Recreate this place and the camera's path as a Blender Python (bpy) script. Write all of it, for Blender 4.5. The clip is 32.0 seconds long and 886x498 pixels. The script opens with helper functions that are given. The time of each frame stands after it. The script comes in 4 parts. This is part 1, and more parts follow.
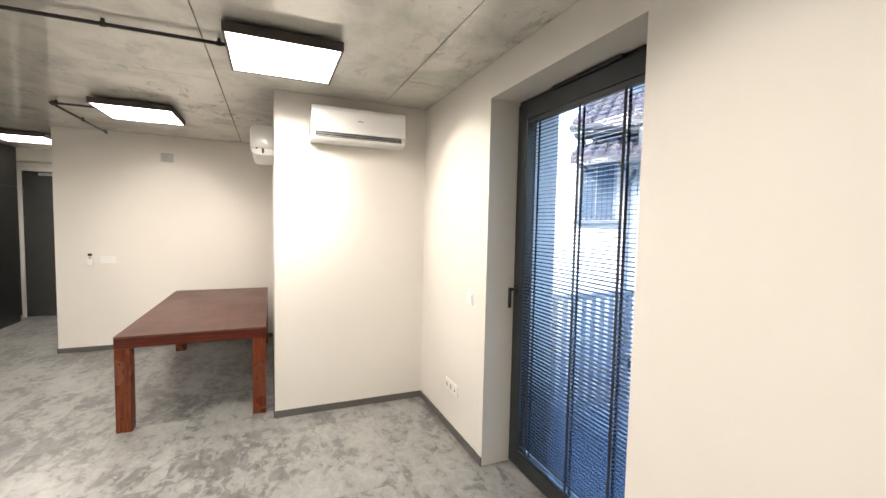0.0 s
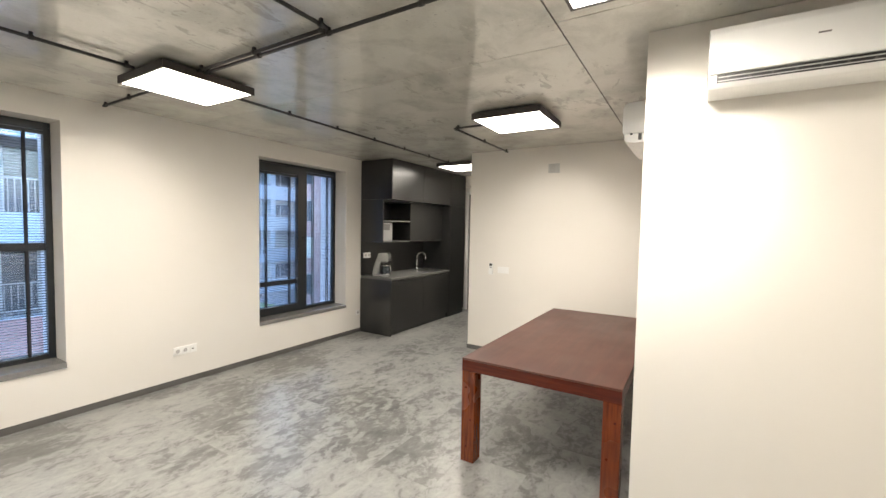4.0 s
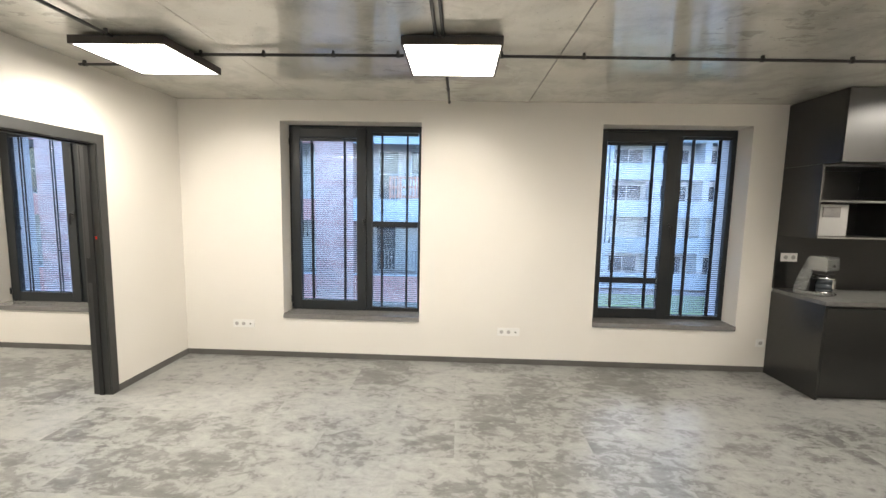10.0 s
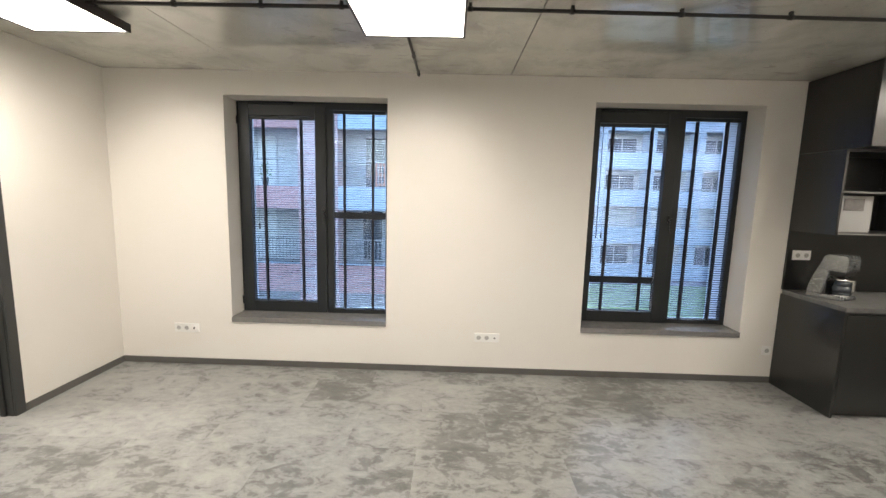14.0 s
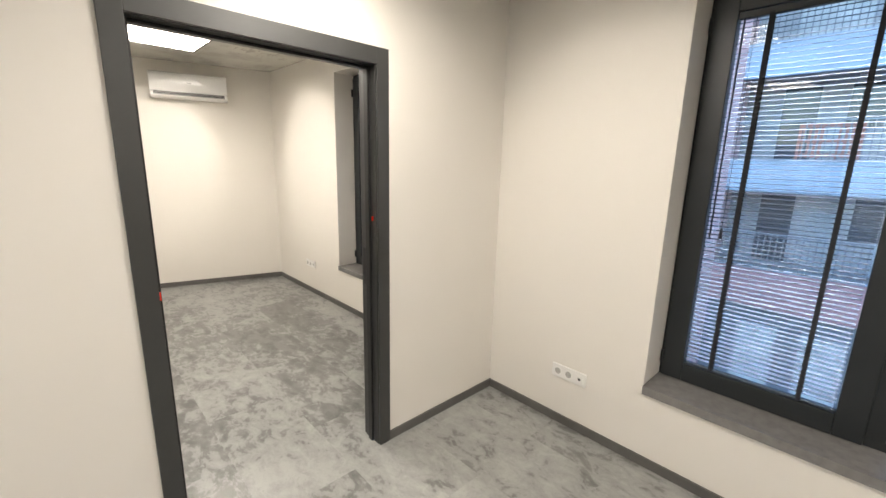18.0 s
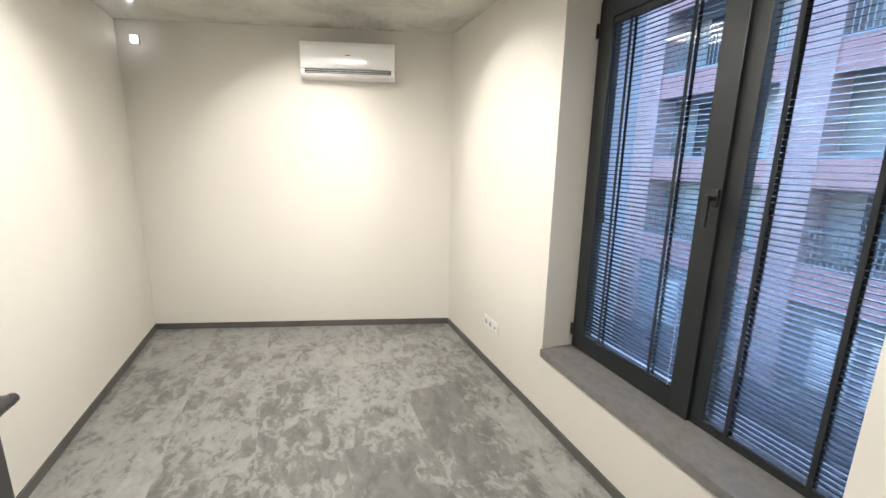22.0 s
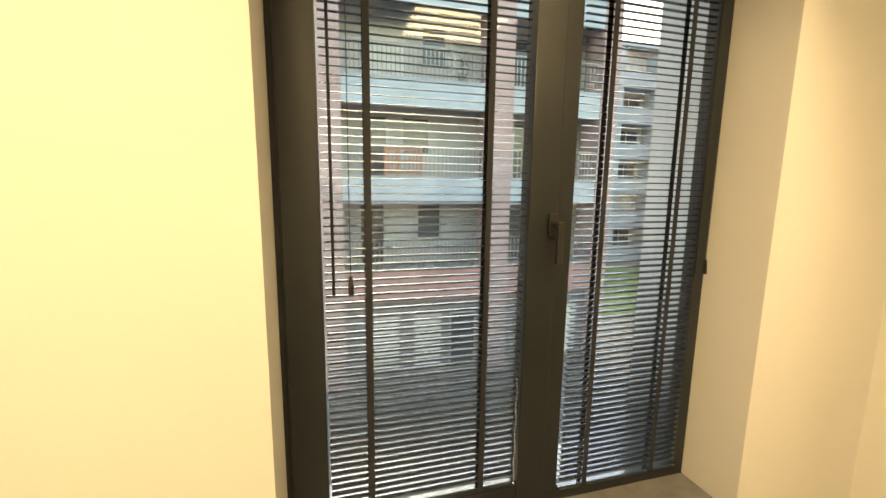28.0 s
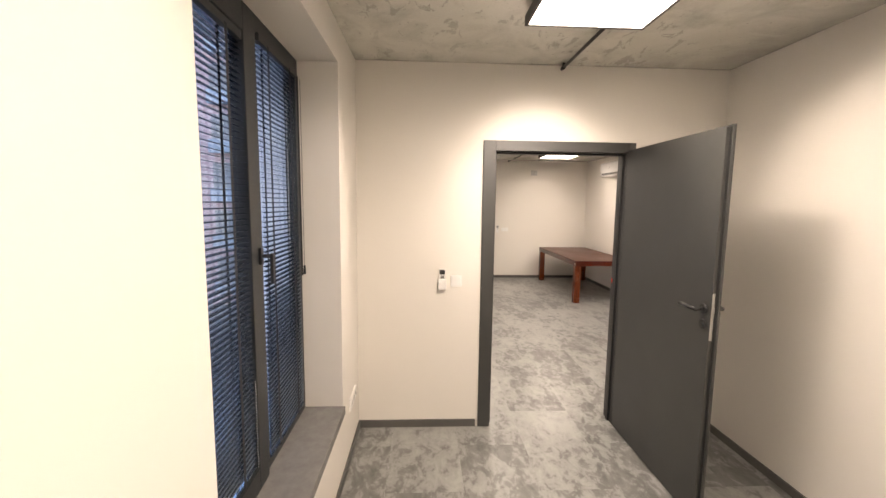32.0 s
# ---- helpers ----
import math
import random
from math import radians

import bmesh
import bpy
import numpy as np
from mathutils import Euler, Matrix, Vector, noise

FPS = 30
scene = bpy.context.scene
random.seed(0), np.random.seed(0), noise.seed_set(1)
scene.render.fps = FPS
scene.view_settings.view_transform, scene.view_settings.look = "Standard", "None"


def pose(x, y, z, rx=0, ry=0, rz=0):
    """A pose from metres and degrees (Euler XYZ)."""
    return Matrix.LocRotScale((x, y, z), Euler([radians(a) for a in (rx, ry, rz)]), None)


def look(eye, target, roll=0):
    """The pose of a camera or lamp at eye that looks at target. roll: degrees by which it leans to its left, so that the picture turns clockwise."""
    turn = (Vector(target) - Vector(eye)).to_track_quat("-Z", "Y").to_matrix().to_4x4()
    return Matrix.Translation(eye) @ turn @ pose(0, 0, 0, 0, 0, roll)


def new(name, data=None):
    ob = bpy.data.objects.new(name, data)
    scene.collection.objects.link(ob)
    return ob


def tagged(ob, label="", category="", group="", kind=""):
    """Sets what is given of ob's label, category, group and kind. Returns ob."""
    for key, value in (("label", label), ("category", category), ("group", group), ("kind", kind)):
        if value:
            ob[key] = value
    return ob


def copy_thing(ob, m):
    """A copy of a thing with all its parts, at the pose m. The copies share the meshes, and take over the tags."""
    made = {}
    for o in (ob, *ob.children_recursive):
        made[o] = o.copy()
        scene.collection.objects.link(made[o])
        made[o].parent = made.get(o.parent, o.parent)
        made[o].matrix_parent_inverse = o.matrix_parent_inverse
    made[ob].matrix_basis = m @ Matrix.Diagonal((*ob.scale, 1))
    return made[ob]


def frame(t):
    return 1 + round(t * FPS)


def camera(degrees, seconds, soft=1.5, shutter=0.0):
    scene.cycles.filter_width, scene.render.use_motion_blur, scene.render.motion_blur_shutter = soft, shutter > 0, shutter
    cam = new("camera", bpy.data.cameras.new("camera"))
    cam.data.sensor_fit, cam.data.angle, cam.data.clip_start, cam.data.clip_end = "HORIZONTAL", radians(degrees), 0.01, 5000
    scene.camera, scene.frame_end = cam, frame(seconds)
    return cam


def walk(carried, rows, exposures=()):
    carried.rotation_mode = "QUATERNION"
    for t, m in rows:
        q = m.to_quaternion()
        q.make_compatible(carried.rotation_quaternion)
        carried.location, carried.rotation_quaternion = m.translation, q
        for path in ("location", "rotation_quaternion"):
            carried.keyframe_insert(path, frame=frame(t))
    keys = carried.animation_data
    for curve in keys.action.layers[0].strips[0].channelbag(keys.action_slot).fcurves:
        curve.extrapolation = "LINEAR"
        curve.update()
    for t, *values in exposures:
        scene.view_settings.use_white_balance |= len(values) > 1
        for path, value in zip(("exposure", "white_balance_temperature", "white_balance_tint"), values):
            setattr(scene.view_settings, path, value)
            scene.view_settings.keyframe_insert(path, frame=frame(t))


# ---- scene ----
cam = camera(94.40, 32.0)
PATH = [
    (0.0, pose(0.034, -4.058, 1.589, 86.58, -1.21, -112.74)),
    (0.5, pose(0.341, -4.145, 1.578, 86.63, -1.19, -110.19)),
    (1.0, pose(0.598, -4.224, 1.573, 86.67, -1.13, -107.20)),
    (1.5, pose(0.820, -4.241, 1.589, 86.62, -1.19, -102.32)),
    (2.0, pose(0.986, -4.296, 1.593, 86.57, -1.21, -94.99)),
    (2.5, pose(1.089, -4.350, 1.591, 86.68, -1.20, -85.88)),
    (3.0, pose(1.154, -4.409, 1.600, 86.76, -1.09, -75.87)),
    (3.5, pose(1.152, -4.400, 1.591, 86.97, -1.07, -66.79)),
    (4.0, pose(1.202, -4.314, 1.604, 87.11, -1.10, -58.72)),
    (4.5, pose(1.250, -4.241, 1.620, 87.32, -1.18, -51.79)),
    (6.5, pose(1.728, -4.211, 1.615, 86.90, -1.13, -25.91)),
    (7.0, pose(1.878, -4.177, 1.623, 86.69, -1.09, -20.22)),
    (7.5, pose(2.013, -4.174, 1.615, 86.32, -1.07, -15.21)),
    (8.0, pose(2.199, -4.219, 1.598, 85.98, -1.00, -10.57)),
    (8.5, pose(2.370, -4.216, 1.590, 85.38, -1.04, -6.53)),
    (9.0, pose(2.526, -4.154, 1.598, 84.82, -1.01, -3.18)),
    (9.5, pose(2.671, -4.103, 1.596, 84.50, -1.04, -0.28)),
    (10.0, pose(2.814, -4.085, 1.590, 84.07, -1.10, 2.21)),
    (10.5, pose(2.882, -4.079, 1.590, 83.76, -1.16, 4.47)),
    (11.0, pose(2.910, -4.073, 1.588, 83.37, -1.23, 6.12)),
    (11.5, pose(2.956, -4.070, 1.586, 82.98, -1.29, 6.93)),
    (12.0, pose(2.997, -4.057, 1.580, 82.74, -1.34, 6.38)),
    (12.5, pose(3.043, -4.028, 1.581, 82.58, -1.37, 4.98)),
    (13.0, pose(3.023, -3.938, 1.586, 82.53, -1.37, 2.49)),
    (13.5, pose(3.009, -3.798, 1.597, 82.56, -1.34, 0.59)),
    (15.5, pose(2.816, -2.816, 1.601, 81.22, -1.80, 10.88)),
    (16.0, look((2.647, -2.644, 1.559), (2.096, -0.753, 1.207), 1.6)),
    (16.5, look((2.474, -2.432, 1.581), (1.679, -0.637, 1.197), 1.6)),
    (17.0, look((2.228, -2.327, 1.621), (1.223, -0.651, 1.199), 1.5)),
    (17.5, look((1.968, -2.23, 1.612), (0.742, -0.708, 1.187), 1.4)),
    (18.0, look((1.715, -2.136, 1.591), (0.3, -0.787, 1.168), 1.4)),
    (18.5, look((1.462, -2.021, 1.6), (-0.102, -0.847, 1.18), 1.3)),
    (19.0, look((1.246, -1.963, 1.592), (-0.431, -0.955, 1.176), 1.2)),
    (19.5, look((0.991, -1.915, 1.613), (-0.758, -1.037, 1.201), 1.5)),
    (20.0, look((0.759, -1.789, 1.604), (-1.042, -1.021, 1.199), 0.8)),
    (20.5, look((0.525, -1.696, 1.62), (-1.304, -0.996, 1.216), 1.2)),
    (21.0, pose(0.278, -1.616, 1.615, 78.36, -1.12, 70.52)),
    (21.5, pose(0.021, -1.499, 1.593, 78.11, -1.01, 71.18)),
    (22.0, pose(-0.189, -1.362, 1.559, 77.76, -0.93, 69.96)),
    (22.5, pose(-0.385, -1.202, 1.566, 77.28, -0.99, 66.87)),
    (23.0, pose(-0.571, -1.116, 1.564, 77.42, -0.92, 61.58)),
    (23.5, pose(-0.763, -1.060, 1.580, 77.19, -1.07, 54.40)),
    (24.0, pose(-0.913, -1.008, 1.604, 77.11, -1.31, 45.75)),
    (24.5, pose(-1.055, -0.981, 1.642, 77.51, -1.59, 37.16)),
    (25.0, pose(-1.168, -1.010, 1.634, 79.08, -1.50, 29.25)),
    (25.5, pose(-1.266, -1.097, 1.626, 80.64, -1.12, 21.05)),
    (26.0, pose(-1.368, -1.123, 1.590, 81.37, -0.98, 12.69)),
    (26.5, pose(-1.492, -1.060, 1.572, 81.31, -0.95, 6.16)),
    (28.5, pose(-2.143, -0.843, 1.542, 80.91, -0.63, -25.05)),
    (29.0, pose(-2.262, -0.749, 1.563, 80.68, -0.51, -35.39)),
    (29.5, pose(-2.410, -0.704, 1.585, 80.73, -0.46, -45.42)),
    (30.0, pose(-2.590, -0.648, 1.626, 80.96, -0.66, -55.81)),
    (30.5, pose(-2.723, -0.637, 1.629, 81.51, -0.72, -65.62)),
    (31.0, pose(-2.864, -0.654, 1.648, 82.16, -0.72, -74.56)),
    (31.5, pose(-2.976, -0.584, 1.655, 83.39, -0.77, -83.78)),
    (32.0, pose(-3.024, -0.469, 1.654, 83.61, -0.72, -92.61)),
]
# exposure (stops) and white balance along the walk
LIGHT_KEYS = [
    (0.0, 3.63, 6500, 13), (2.0, 3.66, 6500, 12), (4.5, 3.63, 6500, 11), (9.0, 3.63, 6500, 10), (11.0, 3.53, 6500, 10), (13.5, 3.48, 6500, 11),
    (15.5, 3.20, 6500, 14), (18.0, 3.18, 6500, 12), (19.5, 3.08, 6400, 7), (20.2, 3.24, 6250, 8),
    (21.0, 3.62, 6150, 9), (22.0, 3.35, 6150, 10), (22.8, 3.34, 6400, 8), (23.5, 3.34, 7300, 3),
    (24.2, 3.31, 8800, 3), (25.0, 3.34, 11000, -6), (26.0, 3.22, 12000, -1), (29.0, 3.19, 16500, 13), (30.0, 3.17, 8200, 18), (30.6, 3.19, 7100, 20), (32.0, 3.32, 7250, 20),
]
walk(cam, PATH, LIGHT_KEYS)

# ------------------------------------------------------------------ world and sun
world = bpy.data.worlds.new("sky")
scene.world = world
world.use_nodes = True
wn = world.node_tree
sky = wn.nodes.new("ShaderNodeTexSky")
sky.sky_type, sky.sun_disc = "NISHITA", False
sky.sun_elevation, sky.sun_rotation = radians(28), radians(0)
sky.air_density, sky.dust_density, sky.ozone_density = 1.3, 2.5, 4.2
wn.links.new(sky.outputs[0], wn.nodes["Background"].inputs[0])
wn.nodes["Background"].inputs[1].default_value = 0.15
sun = new("sun", bpy.data.lights.new("sun", "SUN"))
sun.data.energy, sun.data.angle, sun.data.color = 0.5, radians(14), (1.0, 0.97, 0.94)
sun.matrix_world = look((0, 26.5, 14.1), (0, 0, 0))

PANEL_POWER = 1.5           # radiance of a ceiling panel's diffuser
PANEL_WATTS = 1.21          # lamp behind each diffuser
PANEL_SPREAD = 158.0        # prismatic diffuser: little light sideways
WING_WATTS = 4.96            # slanted lobes of the prismatic diffuser
PANEL_COLOR = (1.0, 0.925, 0.81)


# ------------------------------------------------------------------ materials
def material(name, color, rough=0.5, metal=0.0, spec=0.5):
    m = bpy.data.materials.new(name)
    m.use_nodes = True
    b = m.node_tree.nodes["Principled BSDF"]
    b.inputs["Base Color"].default_value = (*color, 1)
    b.inputs["Roughness"].default_value = rough
    b.inputs["Metallic"].default_value = metal
    b.inputs["Specular IOR Level"].default_value = spec
    return m


def nodes(m):
    return m.node_tree.nodes, m.node_tree.links, m.node_tree.nodes["Principled BSDF"]


def coords(m, scale=(1, 1, 1)):
    n, l, b = nodes(m)
    tc = n.new("ShaderNodeNewGeometry")
    mp = n.new("ShaderNodeMapping")
    mp.inputs["Scale"].default_value = scale
    l.new(tc.outputs["Position"], mp.inputs[0])
    return mp.outputs[0]


def noise_node(m, vec, scale, detail=4.0, rough=0.55, distort=0.0):
    n, l, b = nodes(m)
    t = n.new("ShaderNodeTexNoise")
    t.inputs["Scale"].default_value, t.inputs["Detail"].default_value = scale, detail
    t.inputs["Roughness"].default_value, t.inputs["Distortion"].default_value = rough, distort
    l.new(vec, t.inputs["Vector"])
    return t.outputs["Fac"]


def ramp(m, fac, *stops):
    n, l, b = nodes(m)
    r = n.new("ShaderNodeValToRGB")
    el = r.color_ramp.elements
    while len(el) < len(stops):
        el.new(0.5)
    for e, (p, c) in zip(el, stops):
        e.position, e.color = p, (*c, 1) if len(c) == 3 else c
    l.new(fac, r.inputs[0])
    return r.outputs[0]


def mixed(m, fac, a, b_, mode="MIX"):
    n, l, b = nodes(m)
    x = n.new("ShaderNodeMix")
    x.data_type, x.blend_type = "RGBA", mode
    for key, v in ((0, fac), (6, a), (7, b_)):
        if isinstance(v, (int, float)):
            x.inputs[key].default_value = v
        elif isinstance(v, tuple):
            x.inputs[key].default_value = (*v, 1)
        else:
            l.new(v, x.inputs[key])
    return x.outputs[2]


def bump(m, height, strength=0.2, dist=0.01):
    n, l, b = nodes(m)
    x = n.new("ShaderNodeBump")
    x.inputs["Strength"].default_value, x.inputs["Distance"].default_value = strength, dist
    l.new(height, x.inputs["Height"])
    l.new(x.outputs[0], b.inputs["Normal"])


def setin(m, key, out):
    n, l, b = nodes(m)
    l.new(out, b.inputs[key])


def grey(v):
    return (v, v, v)


def make_wall_paint():
    m = material("wall_paint", (0.74, 0.715, 0.665), 0.55, spec=0.3)
    v = coords(m)
    big = noise_node(m, v, 0.8, 3)
    setin(m, "Base Color", ramp(m, big, (0.3, (0.73, 0.70, 0.65)), (0.7, (0.76, 0.73, 0.68))))
    bump(m, noise_node(m, v, 260, 3), 0.06, 0.002)
    return m


def make_concrete():
    """Raw cast concrete under a clear glossy sealer."""
    m = material("ceiling_concrete", (0.3, 0.29, 0.26), 0.5, spec=0.5)
    n, l, b = nodes(m)
    v = coords(m)
    a = noise_node(m, v, 0.9, 4, 0.5, 0.3)
    c = ramp(m, a, (0.28, (0.52, 0.51, 0.44)), (0.52, (0.68, 0.67, 0.60)), (0.78, (0.77, 0.76, 0.69)))
    cloud = noise_node(m, v, 2.6, 5, 0.6, 0.4)
    c = mixed(m, mixed(m, 0.55, (0, 0, 0), ramp(m, cloud, (0.46, grey(0.0)), (0.68, grey(1.0)))), c, (0.26, 0.25, 0.21))
    # sharp-edged flecks and drips of old formwork oil, only in places
    where = ramp(m, noise_node(m, v, 0.75, 2), (0.50, grey(0.0)), (0.60, grey(1.0)))
    fleck = ramp(m, noise_node(m, coords(m, (1.0, 2.0, 1.0)), 6.0, 7, 0.64, 0.5), (0.56, grey(0.0)), (0.585, grey(1.0)))
    c = mixed(m, mixed(m, 0.55, (0, 0, 0), mixed(m, where, (0, 0, 0), fleck)), c, (0.24, 0.23, 0.19))
    pale = ramp(m, noise_node(m, coords(m, (1.7, 1.0, 1.0)), 3.2, 7, 0.62, 0.6), (0.60, grey(0.0)), (0.64, grey(1.0)))
    c = mixed(m, mixed(m, 0.30, (0, 0, 0), pale), c, (0.70, 0.69, 0.64))
    pits = ramp(m, noise_node(m, v, 34, 2), (0.70, grey(0.0)), (0.76, grey(1.0)))
    c = mixed(m, mixed(m, 0.5, (0, 0, 0), pits), c, (0.14, 0.13, 0.11))
    fine = noise_node(m, v, 90, 3)
    c = mixed(m, 0.10, c, ramp(m, fine, (0.3, grey(0.15)), (0.7, grey(0.6))))
    setin(m, "Base Color", c)
    b.inputs["Coat Weight"].default_value = 1.0
    b.inputs["Coat IOR"].default_value = 1.9
    setin(m, "Coat Roughness", ramp(m, noise_node(m, v, 1.6, 4, 0.6), (0.38, grey(0.04)), (0.7, grey(0.16))))
    bump(m, noise_node(m, v, 3.0, 3, 0.5), 0.05, 0.012)
    return m


def make_floor():
    """Vinyl tiles printed like worn concrete: pale clouds with torn dark edges, turned from tile to tile."""
    m = material("floor_vinyl", (0.3, 0.3, 0.29), 0.36)
    n, l, b = nodes(m)
    info = n.new("ShaderNodeObjectInfo")

    def tile_coords(scale, jump_by):
        """The place on the floor, shifted from tile to tile as the printed pattern is."""
        mp = coords(m, scale)
        jump = n.new("ShaderNodeMath")
        jump.operation = "MULTIPLY"
        jump.inputs[1].default_value = jump_by
        l.new(info.outputs["Random"], jump.inputs[0])
        add = n.new("ShaderNodeVectorMath")
        add.operation = "ADD"
        l.new(mp, add.inputs[0])
        l.new(jump.outputs[0], add.inputs[1])
        return add.outputs[0]

    def plus(a, k, c):
        s = n.new("ShaderNodeMath")
        s.operation = "MULTIPLY_ADD"
        l.new(a, s.inputs[0])
        s.inputs[1].default_value = k
        if isinstance(c, float):
            s.inputs[2].default_value = c
        else:
            l.new(c, s.inputs[2])
        return s.outputs[0]
    v = coords(m)
    clouds = noise_node(m, tile_coords((1.0, 1.25, 1.0), 0.5), 2.1, 3, 0.5, 0.35)
    broad = noise_node(m, v, 0.55, 2, 0.5)
    flakes = noise_node(m, tile_coords((1.0, 1.5, 1.0), 5.0), 7.5, 7, 0.66, 0.7)
    crisp = noise_node(m, tile_coords((1.0, 1.3, 1.0), 9.0), 17.0, 6, 0.62, 0.8)
    total = plus(clouds, 0.55, plus(broad, 0.45, plus(flakes, 0.95, plus(crisp, 0.42, -0.685))))
    # some tiles come out paler and plainer than others
    whole = n.new("ShaderNodeMath")
    whole.operation = "FRACT"
    l.new(plus(info.outputs["Random"], 7.31, 0.13), whole.inputs[0])
    total = plus(whole.outputs[0], 0.11, plus(total, 1.0, -0.055))
    body = ramp(m, total, (0.34, (0.098, 0.098, 0.094)), (0.450, (0.144, 0.145, 0.139)), (0.470, (0.184, 0.186, 0.179)),
                (0.500, (0.238, 0.241, 0.233)), (0.58, (0.270, 0.273, 0.263)), (0.72, (0.330, 0.333, 0.318)))
    # trowelled smears inside the pale clouds
    smear = ramp(m, noise_node(m, tile_coords((0.9, 1.9, 1.0), 1.0), 3.4, 5, 0.6, 1.6), (0.40, grey(0.0)), (0.60, grey(1.0)))
    c = mixed(m, mixed(m, 0.20, (0, 0, 0), smear), body, (0.40, 0.403, 0.388))
    speck = ramp(m, noise_node(m, v, 60, 4, 0.6), (0.60, grey(0.0)), (0.66, grey(1.0)))
    c = mixed(m, mixed(m, 0.25, (0, 0, 0), speck), c, (0.13, 0.133, 0.128))
    grain = noise_node(m, v, 240, 2)
    setin(m, "Base Color", mixed(m, 0.08, c, ramp(m, grain, (0.3, grey(0.08)), (0.7, grey(0.5)))))
    setin(m, "Roughness", ramp(m, flakes, (0.3, grey(0.28)), (0.7, grey(0.40))))
    bump(m, flakes, 0.04, 0.003)
    return m


def make_table_wood(name, stretch, dark, mid, light, rough):
    m = material(name, mid, rough)
    g = noise_node(m, coords(m, stretch), 5, 3, 0.5, 0.0)
    c = ramp(m, g, (0.25, dark), (0.5, mid), (0.8, light))
    blotch = ramp(m, noise_node(m, coords(m), 3.0, 3), (0.35, grey(0.0)), (0.7, grey(1.0)))
    setin(m, "Base Color", mixed(m, mixed(m, 0.12, (0, 0, 0), blotch), c, dark))
    setin(m, "Roughness", ramp(m, noise_node(m, coords(m), 2, 3), (0.3, grey(rough * 0.9)), (0.7, grey(rough * 1.15))))
    return m


def make_brushed(name, color, rough, var=0.15, scale=4.0, metal=0.0):
    m = material(name, color, rough, metal)
    v = coords(m)
    f = noise_node(m, v, scale, 5)
    lo = tuple(x * (1 - var) for x in color)
    hi = tuple(min(1, x * (1 + var)) for x in color)
    setin(m, "Base Color", ramp(m, f, (0.3, lo), (0.7, hi)))
    fine = noise_node(m, v, 180, 2)
    setin(m, "Roughness", ramp(m, fine, (0.3, grey(rough * 0.9)), (0.7, grey(min(1, rough * 1.1)))))
    if metal == 0:
        bump(m, fine, 0.02, 0.0006)
    return m


WALL = make_wall_paint()
CONCRETE = make_concrete()
FLOOR = make_floor()
WOOD = make_table_wood("table_top_wood", (0.5, 6, 1.0), (0.058, 0.016, 0.009), (0.076, 0.022, 0.012), (0.098, 0.031, 0.018), 0.40)
LEGWOOD = make_table_wood("table_leg_wood", (13, 13, 0.9), (0.060, 0.009, 0.003), (0.135, 0.026, 0.005), (0.20, 0.046, 0.010), 0.26)
APRONWOOD = make_table_wood("table_apron_wood", (0.8, 0.8, 13), (0.040, 0.005, 0.002), (0.075, 0.010, 0.0035), (0.105, 0.017, 0.005), 0.24)
FACADE = make_brushed("blue_grey_render", (0.55, 0.59, 0.64), 0.8, 0.10, 3.0)
BASEBOARD = make_brushed("baseboard_grey", (0.105, 0.101, 0.095), 0.5)
FRAME = make_brushed("anthracite_frame", (0.013, 0.016, 0.018), 0.42)
DOORPAINT = make_brushed("anthracite_door", (0.030, 0.031, 0.030), 0.46)
DOORPAINT.node_tree.nodes["Principled BSDF"].inputs["Specular IOR Level"].default_value = 0.8
SLAT = make_brushed("blind_slat", (0.14, 0.178, 0.228), 0.17, 0.06, 4.0, 0.85)
SLAT.node_tree.nodes["Principled BSDF"].inputs["Specular Tint"].default_value = (0.68, 0.71, 0.74, 1)
TAPE = make_brushed("blind_tape", (0.012, 0.014, 0.018), 0.8)
KITCHEN = make_brushed("kitchen_front_matt", (0.012, 0.012, 0.0115), 0.30)
KITCHEN.node_tree.nodes["Principled BSDF"].inputs["Specular IOR Level"].default_value = 0.85
WORKTOP = make_brushed("worktop_grey", (0.13, 0.13, 0.125), 0.5, 0.25, 30)
SILL = make_brushed("sill_stone_grey", (0.19, 0.185, 0.18), 0.20, 0.12, 25)
PLASTIC = make_brushed("white_plastic", (0.80, 0.80, 0.78), 0.3, 0.03)
GLOSSWHITE = make_brushed("gloss_white_plastic", (0.82, 0.82, 0.81), 0.10, 0.02)
WELLGREY = make_brushed("pale_grey_plastic", (0.5, 0.5, 0.49), 0.4, 0.05)
DARKPL = make_brushed("dark_plastic", (0.015, 0.015, 0.016), 0.4)
BOXGREY = make_brushed("grey_box_plastic", (0.36, 0.36, 0.35), 0.45, 0.05)
LAMPBODY = make_brushed("lamp_housing", (0.045, 0.04, 0.038), 0.45)
PIPE = make_brushed("conduit_black", (0.022, 0.021, 0.02), 0.5)
STEELGREY = make_brushed("silver_plastic", (0.30, 0.31, 0.31), 0.26, 0.04, 6, 0.7)
OUTGLASS = make_brushed("dark_window_glass", (0.05, 0.06, 0.07), 0.06, 0.3, 0.6)
CHROME = material("chrome", (0.75, 0.75, 0.74), 0.12, 1.0)
STEEL = make_brushed("brushed_steel", (0.5, 0.5, 0.49), 0.3, 0.08, 8, 1.0)
GLASS = material("glass", (0.93, 0.97, 1.0), 0.0)
GLASS.node_tree.nodes["Principled BSDF"].inputs["Transmission Weight"].default_value = 1.0
GLASS.node_tree.nodes["Principled BSDF"].inputs["IOR"].default_value = 1.45
